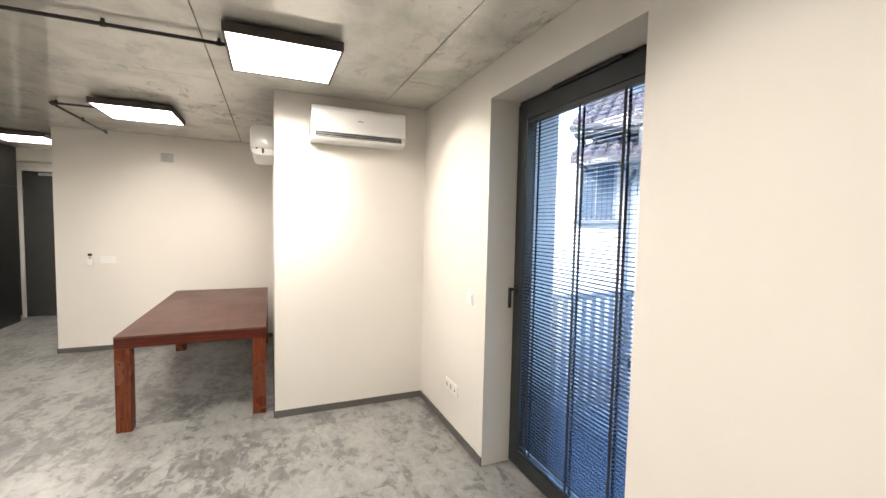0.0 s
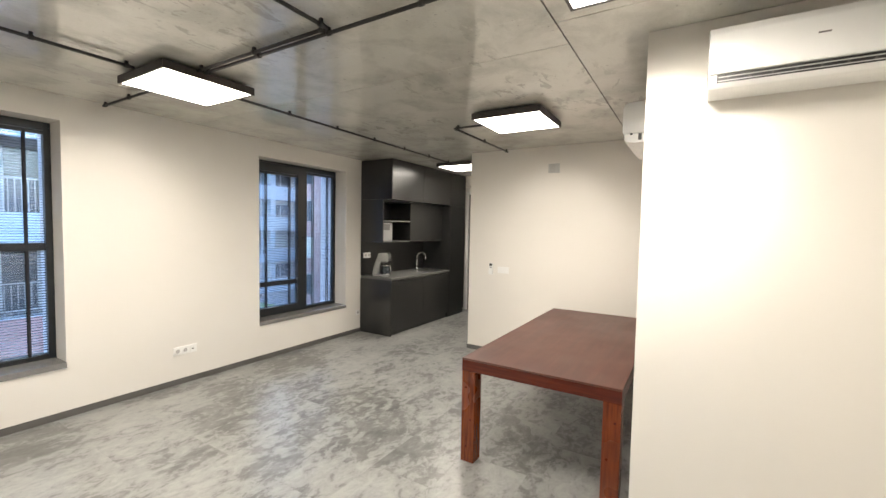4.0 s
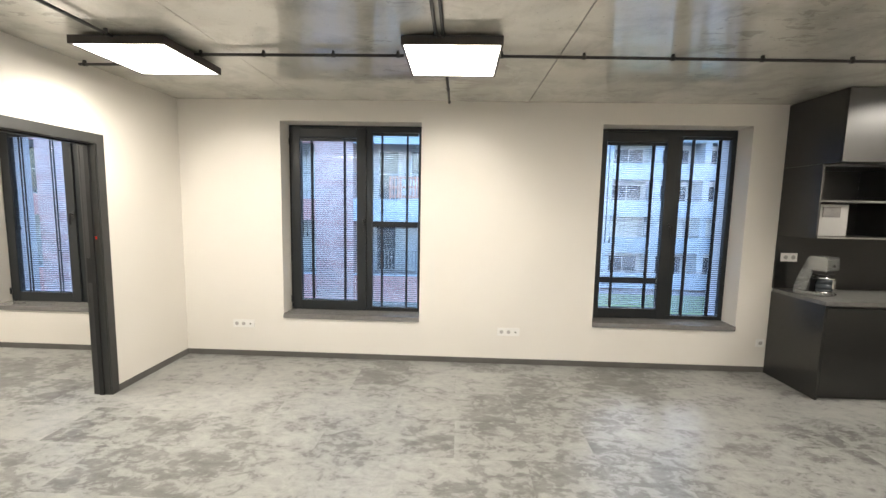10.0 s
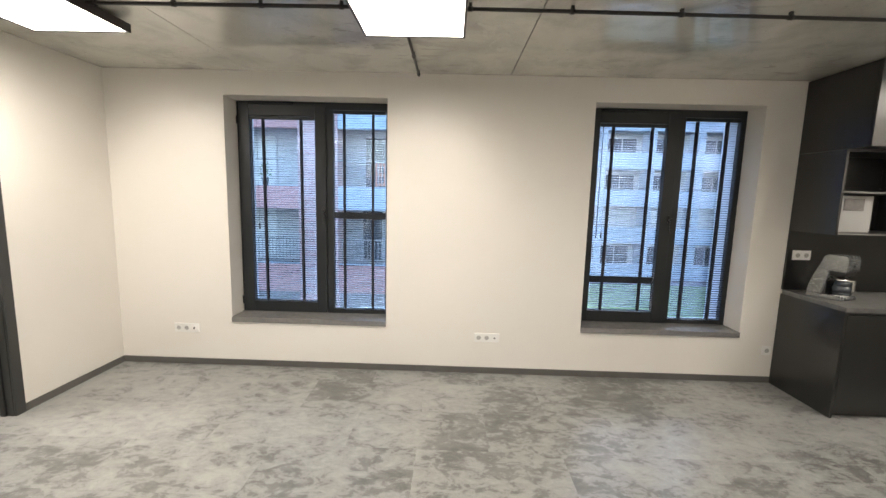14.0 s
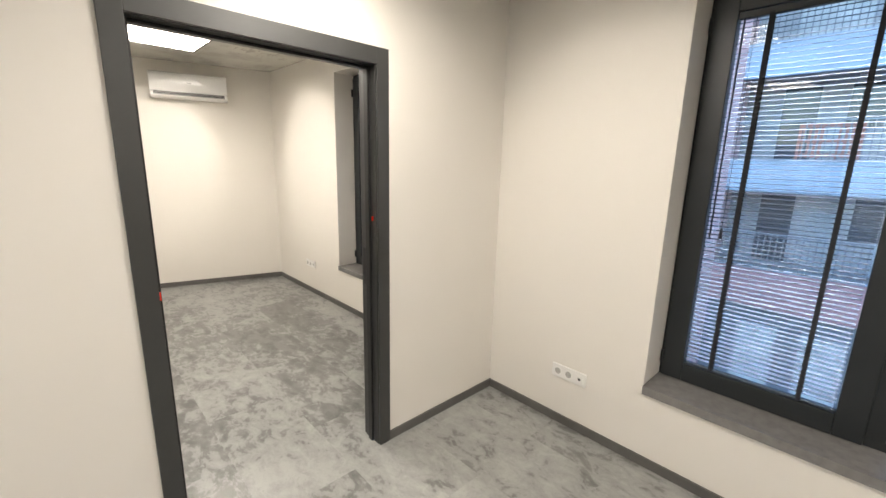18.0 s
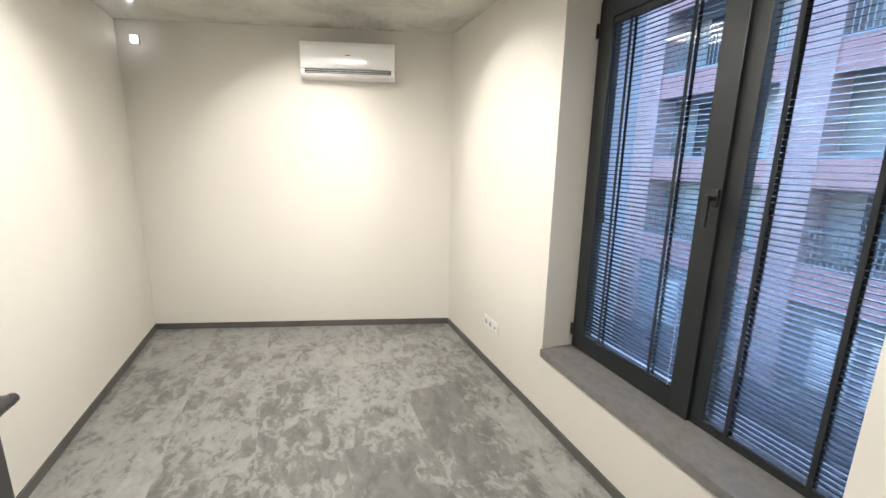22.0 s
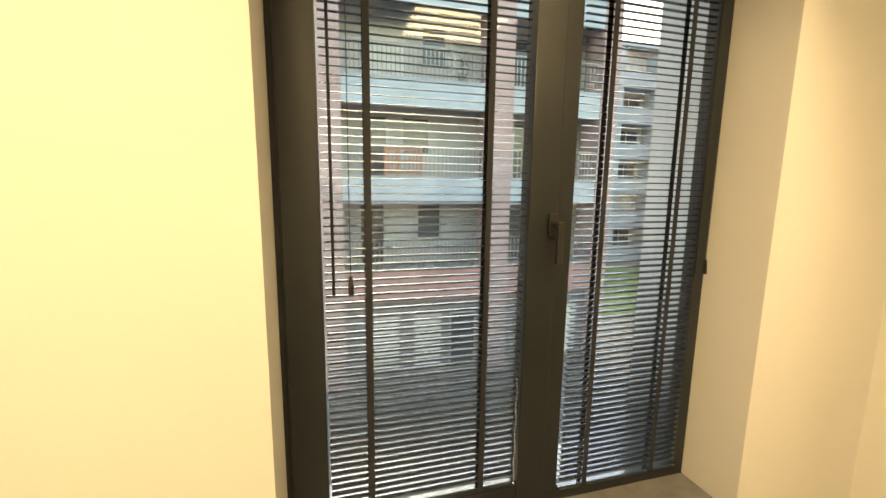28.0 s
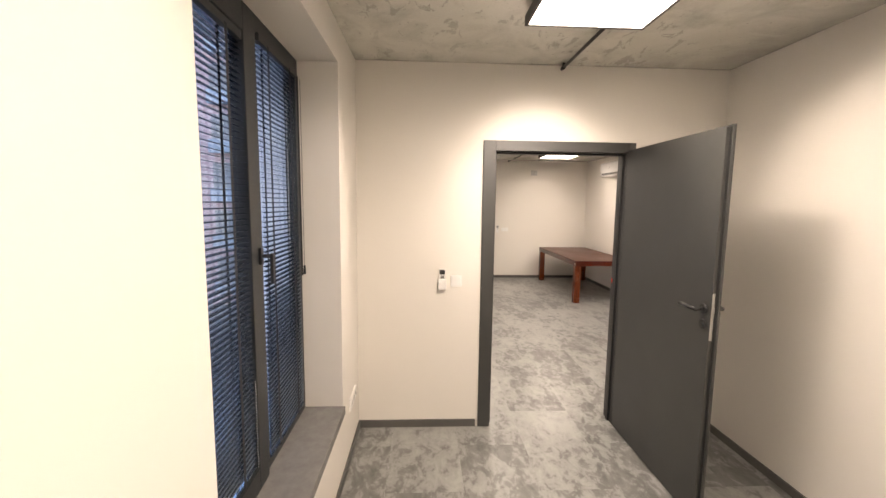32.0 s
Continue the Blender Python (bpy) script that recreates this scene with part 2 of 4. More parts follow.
DIFFUSER = material("panel_diffuser", (0.9, 0.9, 0.9), 0.6)
DIFFUSER.node_tree.nodes["Principled BSDF"].inputs["Emission Color"].default_value = (*PANEL_COLOR, 1)
DIFFUSER.node_tree.nodes["Principled BSDF"].inputs["Emission Strength"].default_value = PANEL_POWER
RED = make_brushed("red_plastic", (0.92, 0.035, 0.012), 0.35)


# ------------------------------------------------------------------ mesh helpers
def box(bm, lo, hi):
    """Adds a box between two corners."""
    x0, y0, z0 = lo
    x1, y1, z1 = hi
    v = [bm.verts.new(p) for p in ((x0, y0, z0), (x1, y0, z0), (x1, y1, z0), (x0, y1, z0), (x0, y0, z1), (x1, y0, z1), (x1, y1, z1), (x0, y1, z1))]
    for f in ((0, 3, 2, 1), (4, 5, 6, 7), (0, 1, 5, 4), (1, 2, 6, 5), (2, 3, 7, 6), (3, 0, 4, 7)):
        bm.faces.new([v[i] for i in f])
    return v


def tube(bm, a, b, r, seg=10, r2=None):
    """Adds a closed cylinder or cone from a to b."""
    a, b = Vector(a), Vector(b)
    d = b - a
    q = d.to_track_quat("Z", "Y").to_matrix()
    rings = []
    for p, rr in ((a, r), (b, r if r2 is None else r2)):
        rings.append([bm.verts.new(p + q @ Vector((rr * math.cos(2 * math.pi * i / seg), rr * math.sin(2 * math.pi * i / seg), 0))) for i in range(seg)])
    for i in range(seg):
        j = (i + 1) % seg
        f = bm.faces.new((rings[0][i], rings[0][j], rings[1][j], rings[1][i]))
        f.smooth = True
    bm.faces.new(rings[0][::-1])
    bm.faces.new(rings[1])


def prism(bm, outline, axis, lo, hi):
    """Adds a prism: a closed outline of 2D points, pushed along an axis."""
    def place(p, h):
        return {"x": (h, p[0], p[1]), "y": (p[0], h, p[1]), "z": (p[0], p[1], h)}[axis]
    a = [bm.verts.new(place(p, lo)) for p in outline]
    b = [bm.verts.new(place(p, hi)) for p in outline]
    n = len(outline)
    bm.faces.new(a)
    bm.faces.new(b[::-1])
    for i in range(n):
        bm.faces.new((a[i], b[i], b[(i + 1) % n], a[(i + 1) % n]))


def bevel(bm, w, seg=2):
    bmesh.ops.recalc_face_normals(bm, faces=bm.faces)
    bmesh.ops.bevel(bm, geom=list(bm.edges), offset=w, segments=seg, affect="EDGES", profile=0.6, clamp_overlap=True)


def mesh_of(name, bm, mat):
    bmesh.ops.recalc_face_normals(bm, faces=bm.faces)
    me = bpy.data.meshes.new(name)
    bm.to_mesh(me)
    bm.free()
    me.materials.append(mat)
    return me


def thing(name, at=(0, 0, 0), rz=0, label="", category="", group="", kind=""):
    ob = new(name)
    ob.matrix_world = pose(*at, 0, 0, rz)
    ob.empty_display_size = 0.1
    return tagged(ob, label, category, group, kind)


def part(name, bm, mat, parent, label=""):
    """Links a bmesh as one mesh object under a thing or a part, in the parent's own space."""
    ob = new(name, bm if isinstance(bm, bpy.types.Mesh) else mesh_of(name, bm, mat))
    ob.parent = parent
    return tagged(ob, label)


def solid(name, bm, mat, label="", category="", kind="structure", group=""):
    return tagged(new(name, mesh_of(name, bm, mat)), label, category, group, kind)


def boxes(*pairs, bev=0.0):
    bm = bmesh.new()
    for lo, hi in pairs:
        if bev:
            b2 = bmesh.new()
            box(b2, lo, hi)
            bevel(b2, bev)
            me = bpy.data.meshes.new("tmp")
            b2.to_mesh(me)
            b2.free()
            bm.from_mesh(me)
            bpy.data.meshes.remove(me)
        else:
            box(bm, lo, hi)
    return bm


# ------------------------------------------------------------------ the plan
H = 2.60            # ceiling
SOUTH = -5.334      # inner face of the balcony wall
WALLT = 0.53        # thickness of the outer walls
INNER = 0.28        # their inner, plastered leaf
Z0, Z1 = 0.44, 2.40 # window openings
WINS = ((-2.128, -0.702), (1.031, 2.434), (4.180, 5.583))
FACE = 0.197        # room side of the window frames, behind the wall's face
PART = 0.131        # partition between the office and the main room
DOOR = (-1.925, -0.945, 2.04)  # opening in the partition
BLOCK = (3.523, -4.085)        # corner of the white block with the air conditioner
STUB = (6.066, -1.781)         # corner of the wall behind the table
OFFW = ((-3.709, 0.0), (-4.39, -2.60))  # slanted end wall of the office
BDOOR = (1.178, 2.34, 2.385)


def cut_wall(name, axis, a0, a1, b0, b1, holes, label, mat=WALL):
    """A straight wall with real openings; along x or y from a0 to a1, thick from b0 to b1; holes: (from, to, bottom, top)."""
    bm = bmesh.new()

    def put(u0, u1, z0, z1):
        if axis == "x":
            box(bm, (u0, b0, z0), (u1, b1, z1))
        else:
            box(bm, (b0, u0, z0), (b1, u1, z1))
    at = a0
    for h0, h1, z0, z1 in sorted(holes):
        put(at, h0, 0, H)
        if z0 > 0:
            put(h0, h1, 0, z0)
        put(h0, h1, z1, H)
        at = h1
    put(at, a1, 0, H)
    bmesh.ops.remove_doubles(bm, verts=bm.verts, dist=1e-5)
    return solid(name, bm, mat, label, "wall")


floor = solid("floor", boxes(((-5.0, -5.75, -0.25), (9.8, 0.42, -0.004))), PIPE, "mottled grey concrete-look vinyl tile floor", "floor")
slabs = []
for ya, yb, xs in ((-5.75, -4.95, (-5.0, 2.9, 9.8)), (-4.95, -3.71, (-5.0, 0.6, 3.205, 9.8)), (-3.71, 0.42, (-5.0, -1.9, 1.25, 3.46, 9.8))):
    for xa, xb in zip(xs, xs[1:]):
        up = random.uniform(0.0, 0.003)
        slabs.append(((xa + 0.0035, ya + 0.0035, H + up), (xb - 0.0035, yb - 0.0035, H + 0.05)))
slabs.append(((-5.0, -5.75, H + 0.055), (9.8, 0.42, H + 0.25)))
ceiling = solid("ceiling", boxes(*slabs), CONCRETE, "raw exposed concrete ceiling with stains", "ceiling")
cut_wall("wall_north", "x", -5.0, 9.8, 0.0, INNER, [(a, b, Z0, Z1) for a, b in WINS], "cream painted wall with three windows")
cut_wall("wall_south", "x", -2.5, 9.8, SOUTH - INNER, SOUTH, [(BDOOR[0], BDOOR[1], 0, BDOOR[2])], "cream painted wall with a glazed balcony door")
cut_wall("wall_north_outer", "x", -5.0, 9.8, INNER, WALLT, [(a, b, Z0 - 0.01, Z1) for a, b in WINS], "blue-grey rendered outer leaf of the window wall", FACADE)
cut_wall("wall_south_outer", "x", -2.5, 9.8, SOUTH - WALLT, SOUTH - INNER, [(BDOOR[0], BDOOR[1], 0, BDOOR[2])], "blue-grey rendered outer leaf of the balcony wall", FACADE)
cut_wall("wall_partition", "y", -2.6, 0.0, -PART, 0.0, [(DOOR[0], DOOR[1], 0, DOOR[2])], "cream partition wall with an office door")
solid("wall_office_south", boxes(((-5.0, -2.73, 0), (0.0, -2.60, H))), WALL, "cream painted office wall", "wall")
bm = bmesh.new()
(ax, ay), (bx, by) = OFFW
prism(bm, [(ax, ay), (bx, by), (bx - 0.2, by), (ax - 0.2, ay)], "z", 0, H)
solid("wall_office_west", bm, WALL, "cream painted end wall of the office", "wall")
solid("wall_west", boxes(((-2.5, SOUTH, 0), (-2.37, -2.73, H))), WALL, "cream painted wall", "wall")
solid("wall_block", boxes(((BLOCK[0], SOUTH, 0), (9.8, BLOCK[1], H))), WALL, "white painted wall block beside the balcony door", "wall")
solid("wall_stub", boxes(((STUB[0], BLOCK[1], 0), (9.8, STUB[1], H))), WALL, "cream wall behind the table", "wall")
cut_wall("wall_east", "y", STUB[1], 0.0, 8.40, 8.60, [(-1.49, -0.48, 0, 2.33)], "cream end wall with the entrance door")
solid("wall_bulkhead", boxes(((8.13, STUB[1], 2.41), (8.40, 0.0, H))), WALL, "white bulkhead above the entrance", "wall")


def baseboard(a, b, n, h=0.055, t=0.010):
    """A strip of skirting from a to b; n is the way it stands proud."""
    bm = bmesh.new()
    (x0, y0), (x1, y1) = a, b
    prism(bm, [(x0, y0), (x1, y1), (x1 + n[0] * t, y1 + n[1] * t), (x0 + n[0] * t, y0 + n[1] * t)], "z", 0.0, h)
    return solid("baseboard", bm, BASEBOARD, "dark grey skirting strip", "baseboard")


for a, b, n in (((0.01, 0), (5.89, 0), (0, -1)), ((0, -0.898), (0, 0), (1, 0)), ((0, -2.73), (0, -1.974), (1, 0)), ((BLOCK[0], SOUTH), BLOCK, (-1, 0)),
                ((BDOOR[1], SOUTH), (BLOCK[0] - 0.011, SOUTH), (0, 1)), ((-2.37, SOUTH), (BDOOR[0], SOUTH), (0, 1)), ((BLOCK[0], BLOCK[1]), (STUB[0] - 0.011, BLOCK[1]), (0, 1)),
                ((STUB[0], BLOCK[1] + 0.011), STUB, (-1, 0)), ((STUB[0], STUB[1]), (8.4, STUB[1]), (0, 1)),
                ((-PART, -0.86), (-PART, 0), (-1, 0)), ((-PART, -2.6), (-PART, -1.97), (-1, 0)), ((-3.69, 0), (-PART - 0.011, 0), (0, -1)),
                ((-4.38, -2.6), (-PART, -2.6), (0, 1)), (OFFW[0], OFFW[1], (0.967, -0.253))):
    baseboard(a, b, n)


# ------------------------------------------------------------------ windows and blinds
def frame_ring(bm, x0, x1, z0, z1, w, y0, y1, wb=None):
    """Four mitre-less members of a window frame, in the xz plane."""
    wb = w if wb is None else wb
    box(bm, (x0, y0, z0), (x0 + w, y1, z1))
    box(bm, (x1 - w, y0, z0), (x1, y1, z1))
    box(bm, (x0 + w, y0, z0), (x1 - w, y1, z0 + wb))
    box(bm, (x0 + w, y0, z1 - w), (x1 - w, y1, z1))


def slat_mesh(width, side=1):
    bm = bmesh.new()
    pts = [(-0.0125, 0.0), (-0.006, 0.0018), (0.0, 0.0024), (0.006, 0.0018), (0.0125, 0.0)]
    tilt = radians(8) * side
    rot = [(p[0] * math.cos(tilt) - p[1] * math.sin(tilt), p[0] * math.sin(tilt) + p[1] * math.cos(tilt)) for p in pts]
    low = [(p[0], p[1] - 0.0005) for p in rot]
    prism(bm, rot + low[::-1], "x", -width / 2, width / 2)
    return mesh_of("slat", bm, SLAT)


def blind(x0, x1, z0, z1, y, tapes, wand_x, wand_z, label, bunch=None, chain=False, side=1):
    """A venetian blind hung in the xz plane in front of a pane, its things in world axes."""
    t = thing("venetian_blind", ((x0 + x1) / 2, y, z1), 0, label, "blind", "window blinds")
    w = x1 - x0
    part("headrail", boxes(((-w / 2, -0.014, -0.03), (w / 2, 0.014, 0.0)), bev=0.002), FRAME, t)
    part("bottom_rail", boxes(((-w / 2, -0.011, z0 - z1), (w / 2, 0.011, z0 - z1 + 0.012)), bev=0.002), SLAT, t)
    sm = slat_mesh(w - 0.006, side)
    pitch = 0.0213
    n = int((z1 - z0 - 0.06) / pitch)
    for i in range(n):
        s = part("slat", sm, SLAT, t)
        z = -0.045 - i * pitch
        s.location = (random.uniform(-0.001, 0.001), 0, z + random.uniform(-0.0004, 0.0004))
        s.rotation_euler = (random.uniform(-0.005, 0.005), random.uniform(-0.0008, 0.0008), 0)
    for tx in tapes:
        bm = boxes(((tx - (x0 + x1) / 2 - 0.009, -0.0150, z0 - z1), (tx - (x0 + x1) / 2 + 0.009, -0.0142, -0.02)),
                   ((tx - (x0 + x1) / 2 - 0.009, 0.0142, z0 - z1), (tx - (x0 + x1) / 2 + 0.009, 0.0150, -0.02)))
        part("ladder_tape", bm, TAPE, t, "black ladder tape")
    if wand_x is not None:
        bm = bmesh.new()
        tube(bm, (wand_x - (x0 + x1) / 2, -0.022, -0.03), (wand_x - (x0 + x1) / 2, -0.024, wand_z - z1), 0.004, 8)
        part("tilt_wand", bm, TAPE, t)
        bm = bmesh.new()
        cx = wand_x - (x0 + x1) / 2 + 0.045
        tube(bm, (cx, -0.022, -0.03), (cx, -0.023, wand_z - z1 + 0.04), 0.0012, 6)
        tube(bm, (cx, -0.023, wand_z - z1 + 0.05), (cx, -0.023, wand_z - z1), 0.005, 8, 0.008)
        part("pull_cord", bm, TAPE, t)
    if chain:
        bm = bmesh.new()
        for i in range(34):
            c = Vector((w / 2 - 0.012 + 0.002 * math.sin(i * 0.7), -0.019, z0 - z1 + 0.012 + i * 0.011))
            bmesh.ops.create_icosphere(bm, subdivisions=1, radius=0.0022, matrix=Matrix.Translation(c))
        part("bead_chain", bm, PLASTIC, t, "white bead chain")
    if bunch is not None:
        part("rail", boxes(((-w / 2, -0.010, bunch - z1 - 0.03), (w / 2, 0.012, bunch - z1 + 0.03)), bev=0.003), TAPE, t)
    return t


def lever(parent, x, y, z, side=1, drop=0.115):
    """A window handle: plate, neck and a lever that hangs down."""
    h = part("handle", boxes(((x - 0.014, y - 0.010, z - 0.035), (x + 0.014, y, z + 0.035)), bev=0.003), DARKPL, parent, "black window handle")
    bm = bmesh.new()
    tube(bm, (x, y - 0.008, z), (x, y - 0.045, z), 0.009, 12)
    part("neck", bm, DARKPL, h)
    part("lever", boxes(((x - 0.010, y - 0.055, z - drop), (x + 0.010, y - 0.040, z + 0.012)), bev=0.004), DARKPL, h)


def make_window(k, x0, x1, bunches):
    w = thing("window_%d" % k, (0, 0, 0), 0, "anthracite two-part window with dark frame", "window", "windows", "structure")
    y0, y1 = FACE, FACE + 0.075
    xm = x0 + 0.80
    part("window_frame", boxes(((x0, y0 + 0.02, Z0), (x0 + 0.055, y1, Z1)), ((x1 - 0.045, y0 + 0.02, Z0), (x1, y1, Z1)),
                               ((x0 + 0.055, y0 + 0.02, Z0), (x1 - 0.045, y1, Z0 + 0.055)), ((x0 + 0.055, y0 + 0.02, Z1 - 0.065), (x1 - 0.045, y1, Z1)),
                               ((xm, y0 + 0.02, Z0 + 0.055), (xm + 0.075, y1, Z1 - 0.065)), bev=0.003), FRAME, w)
    bm = bmesh.new()
    frame_ring(bm, x0 + 0.018, xm + 0.012, Z0 + 0.022, Z1 - 0.03, 0.098, y0, y1 - 0.012)
    bevel(bm, 0.004)
    part("sash", bm, FRAME, w, "opening sash of anthracite metal")
    part("vent_strip", boxes(((x0 + 0.12, y0 - 0.012, Z1 - 0.024), (x0 + 0.52, y0 + 0.02, Z1 - 0.006)), bev=0.003), FRAME, w)
    bm = bmesh.new()
    for z in (Z0 + 0.13, Z1 - 0.17):
        tube(bm, (x0 + 0.012, y0 - 0.004, z - 0.035), (x0 + 0.012, y0 - 0.004, z + 0.035), 0.008, 10)
    part("hinge", bm, FRAME, w)
    lever(w, xm - 0.008, y0 - 0.001, 1.43)
    for a, b, c, d in ((x0 + 0.112, xm - 0.084, Z0 + 0.118, Z1 - 0.126), (xm + 0.072, x1 - 0.042, Z0 + 0.052, Z1 - 0.062)):
        g = part("pane", boxes(((a, y0 + 0.042, c), (b, y0 + 0.048, d))), GLASS, w, "clear window glass")
        g.visible_shadow = False
    s = boxes(((x0 + 0.001, -0.014, Z0 - 0.028), (x1 - 0.001, -0.001, Z0 + 0.018)), ((x0 + 0.001, -0.001, Z0 + 0.0005), (x1 - 0.001, y0 + 0.02, Z0 + 0.018)))
    bmesh.ops.remove_doubles(s, verts=s.verts, dist=1e-5)
    part("window_sill", s, SILL, w, "grey stone inner sill")
    a, b = x0 + 0.119, xm - 0.09
    blind(a, b, Z0 + 0.125, Z1 - 0.132, y0 + 0.018, (a + 0.12, b - 0.125), a + 0.025, 1.25, "anthracite venetian blind with open slats on a window sash", bunches[0], True)
    a, b = xm + 0.08, x1 - 0.048
    blind(a, b, Z0 + 0.06, Z1 - 0.07, y0 + 0.022, (a + 0.097, b - 0.115), b - 0.02 if k == 1 else None, 1.25, "anthracite venetian blind with open slats on a fixed pane", bunches[1])


make_window(1, *WINS[0], (None, None))
make_window(2, *WINS[1], (None, 1.39))
make_window(3, *WINS[2], (0.86, None))


def make_balcony_door():
    w = thing("door_1", (0, 0, 0), 0, "glazed anthracite balcony door with a blind", "balcony door", "", "structure")
    x0, x1, zt = BDOOR
    y0, y1 = SOUTH - FACE, SOUTH - FACE - 0.075
    part("door_frame", boxes(((x0, y1, 0), (x0 + 0.05, y0 - 0.02, zt)), ((x1 - 0.05, y1, 0), (x1, y0 - 0.02, zt)), ((x0 + 0.05, y1, zt - 0.06), (x1 - 0.05, y0 - 0.02, zt)),
                             ((x0 + 0.05, y1, 0), (x1 - 0.05, y0 - 0.02, 0.05)), bev=0.003), FRAME, w)
    bm = bmesh.new()
    frame_ring(bm, x0 + 0.015, x1 - 0.015, 0.02, zt - 0.03, 0.10, y1 + 0.012, y0)
    bevel(bm, 0.004)
    part("sash", bm, FRAME, w)
    part("vent_strip", boxes(((x0 + 0.3, y0 - 0.02, zt - 0.026), (x0 + 0.8, y0 + 0.012, zt - 0.008)), bev=0.003), FRAME, w)
    g = part("pane", boxes(((x0 + 0.11, y0 - 0.048, 0.115), (x1 - 0.11, y0 - 0.042, zt - 0.125))), GLASS, w, "clear door glass")
    g.visible_shadow = False
    h = part("handle", boxes(((x1 - 0.067, y0, 1.145), (x1 - 0.037, y0 + 0.010, 1.215)), bev=0.003), DARKPL, w, "black door handle")
    bm = bmesh.new()
    tube(bm, (x1 - 0.052, y0 + 0.008, 1.18), (x1 - 0.052, y0 + 0.05, 1.18), 0.009, 12)
    part("neck", bm, DARKPL, h)
    part("lever", boxes(((x1 - 0.062, y0 + 0.042, 1.06), (x1 - 0.042, y0 + 0.058, 1.192)), bev=0.004), DARKPL, h)
    blind(x0 + 0.118, x1 - 0.118, 0.125, zt - 0.135, y0 - 0.018, (x0 + 0.28, x0 + 0.58, x1 - 0.20), x0 + 0.18, 0.95, "anthracite venetian blind on the balcony door", side=-1)


make_balcony_door()


# ------------------------------------------------------------------ office door
def make_office_door():
    y0, y1, zt = DOOR
    d = thing("door_2", (0, 0, 0), 0, "anthracite office door standing wide open in its steel frame", "door", "", "structure")
    m = 0.004
    part("door_frame", boxes(((-PART + m, y0, 0), (-m, y0 + 0.022, zt)), ((-PART + m, y1 - 0.022, 0), (-m, y1, zt)), ((-PART + m, y0 + 0.022, zt - 0.022), (-m, y1 - 0.022, zt))), DOORPAINT, d)
    for xa, xb, c0, c1, zc in ((0.0, 0.014, -1.974, -0.898, 2.095), (-PART - 0.014, -PART, -1.955, -0.878, 2.09)):
        part("casing", boxes(((xa, c0, 0), (xb, y0 + 0.02, zc)), ((xa, y1 - 0.02, 0), (xb, c1, zc)), ((xa, y0 + 0.02, zt - 0.02), (xb, y1 - 0.02, zc)), bev=0.002), DOORPAINT, d)
    part("stop", boxes(((-0.085, y1 - 0.035, 0), (-0.05, y1 - 0.022, zt - 0.022)), ((-0.085, y0 + 0.022, 0), (-0.05, y0 + 0.035, zt - 0.022)), ((-0.085, y0 + 0.035, zt - 0.035), (-0.05, y1 - 0.035, zt - 0.022)), bev=0.002), DARKPL, d, "black rubber door seal")
    part("strike_plate", boxes(((-0.125, y1 - 0.0255, 0.93), (-0.095, y1 - 0.0215, 1.13))), DARKPL, d)
    part("catch", boxes(((-0.040, y1 - 0.027, 1.281), (-0.030, y1 - 0.0215, 1.303)), bev=0.001), RED, d, "small red plastic catch, on the south jamb just a red mark")
    # red mark on the south jamb, built as a block like the catch
    part("catch", boxes(((-0.014, y0 + 0.0215, 1.070), (-0.003, y0 + 0.0265, 1.100)), bev=0.001), RED, d, "small red plastic catch, on the south jamb just a red mark")
    L = 0.965
    lm = pose(-0.145, y0 + 0.010, 0, 0, 0, 180)
    lf = part("leaf", boxes(((0, -0.02, 0.008), (L - 0.014, 0.006, 2.03)), ((0, 0.006, 0.008), (L, 0.02, 2.042)), bev=0.002), DOORPAINT, d, "anthracite rebated door leaf")
    lf.matrix_local = lm
    part("seal", boxes(((L - 0.0138, -0.004, 0.01), (L - 0.008, 0.0058, 2.03))), DARKPL, lf, "black rubber seal")
    part("lock_plate", boxes(((L - 0.0145, -0.018, 0.985), (L - 0.0115, -0.004, 1.225))), STEEL, lf, "steel lock plate")
    part("latch", boxes(((L - 0.013, -0.016, 1.125), (L - 0.004, -0.006, 1.155)), bev=0.002), STEEL, lf)
    for s in (-1, 1):
        bm = bmesh.new()
        yy = s * 0.02
        tube(bm, (L - 0.06, yy, 1.137), (L - 0.06, yy + s * 0.010, 1.137), 0.026, 20)
        tube(bm, (L - 0.06, yy + s * 0.010, 1.137), (L - 0.06, yy + s * 0.055, 1.137), 0.010, 12)
        tube(bm, (L - 0.06 + 0.008, yy + s * 0.05, 1.137), (L - 0.19, yy + s * 0.05, 1.137), 0.010, 12)
        part("handle", bm, DARKPL, lf, "black lever handle")
        bm = bmesh.new()
        tube(bm, (L - 0.06, yy, 1.058), (L - 0.06, yy + s * 0.008, 1.058), 0.024, 20)
        tube(bm, (L - 0.06, yy + s * 0.008, 1.058), (L - 0.06, yy + s * 0.014, 1.058), 0.009, 12)
        part("lock_rosette", bm, DARKPL, lf)
    for z in (0.25, 1.8):
        bm = bmesh.new()
        tube(bm, (-0.012, 0.0, z - 0.05), (-0.012, 0.0, z + 0.05), 0.009, 10)
        part("hinge", bm, STEEL, lf)


make_office_door()


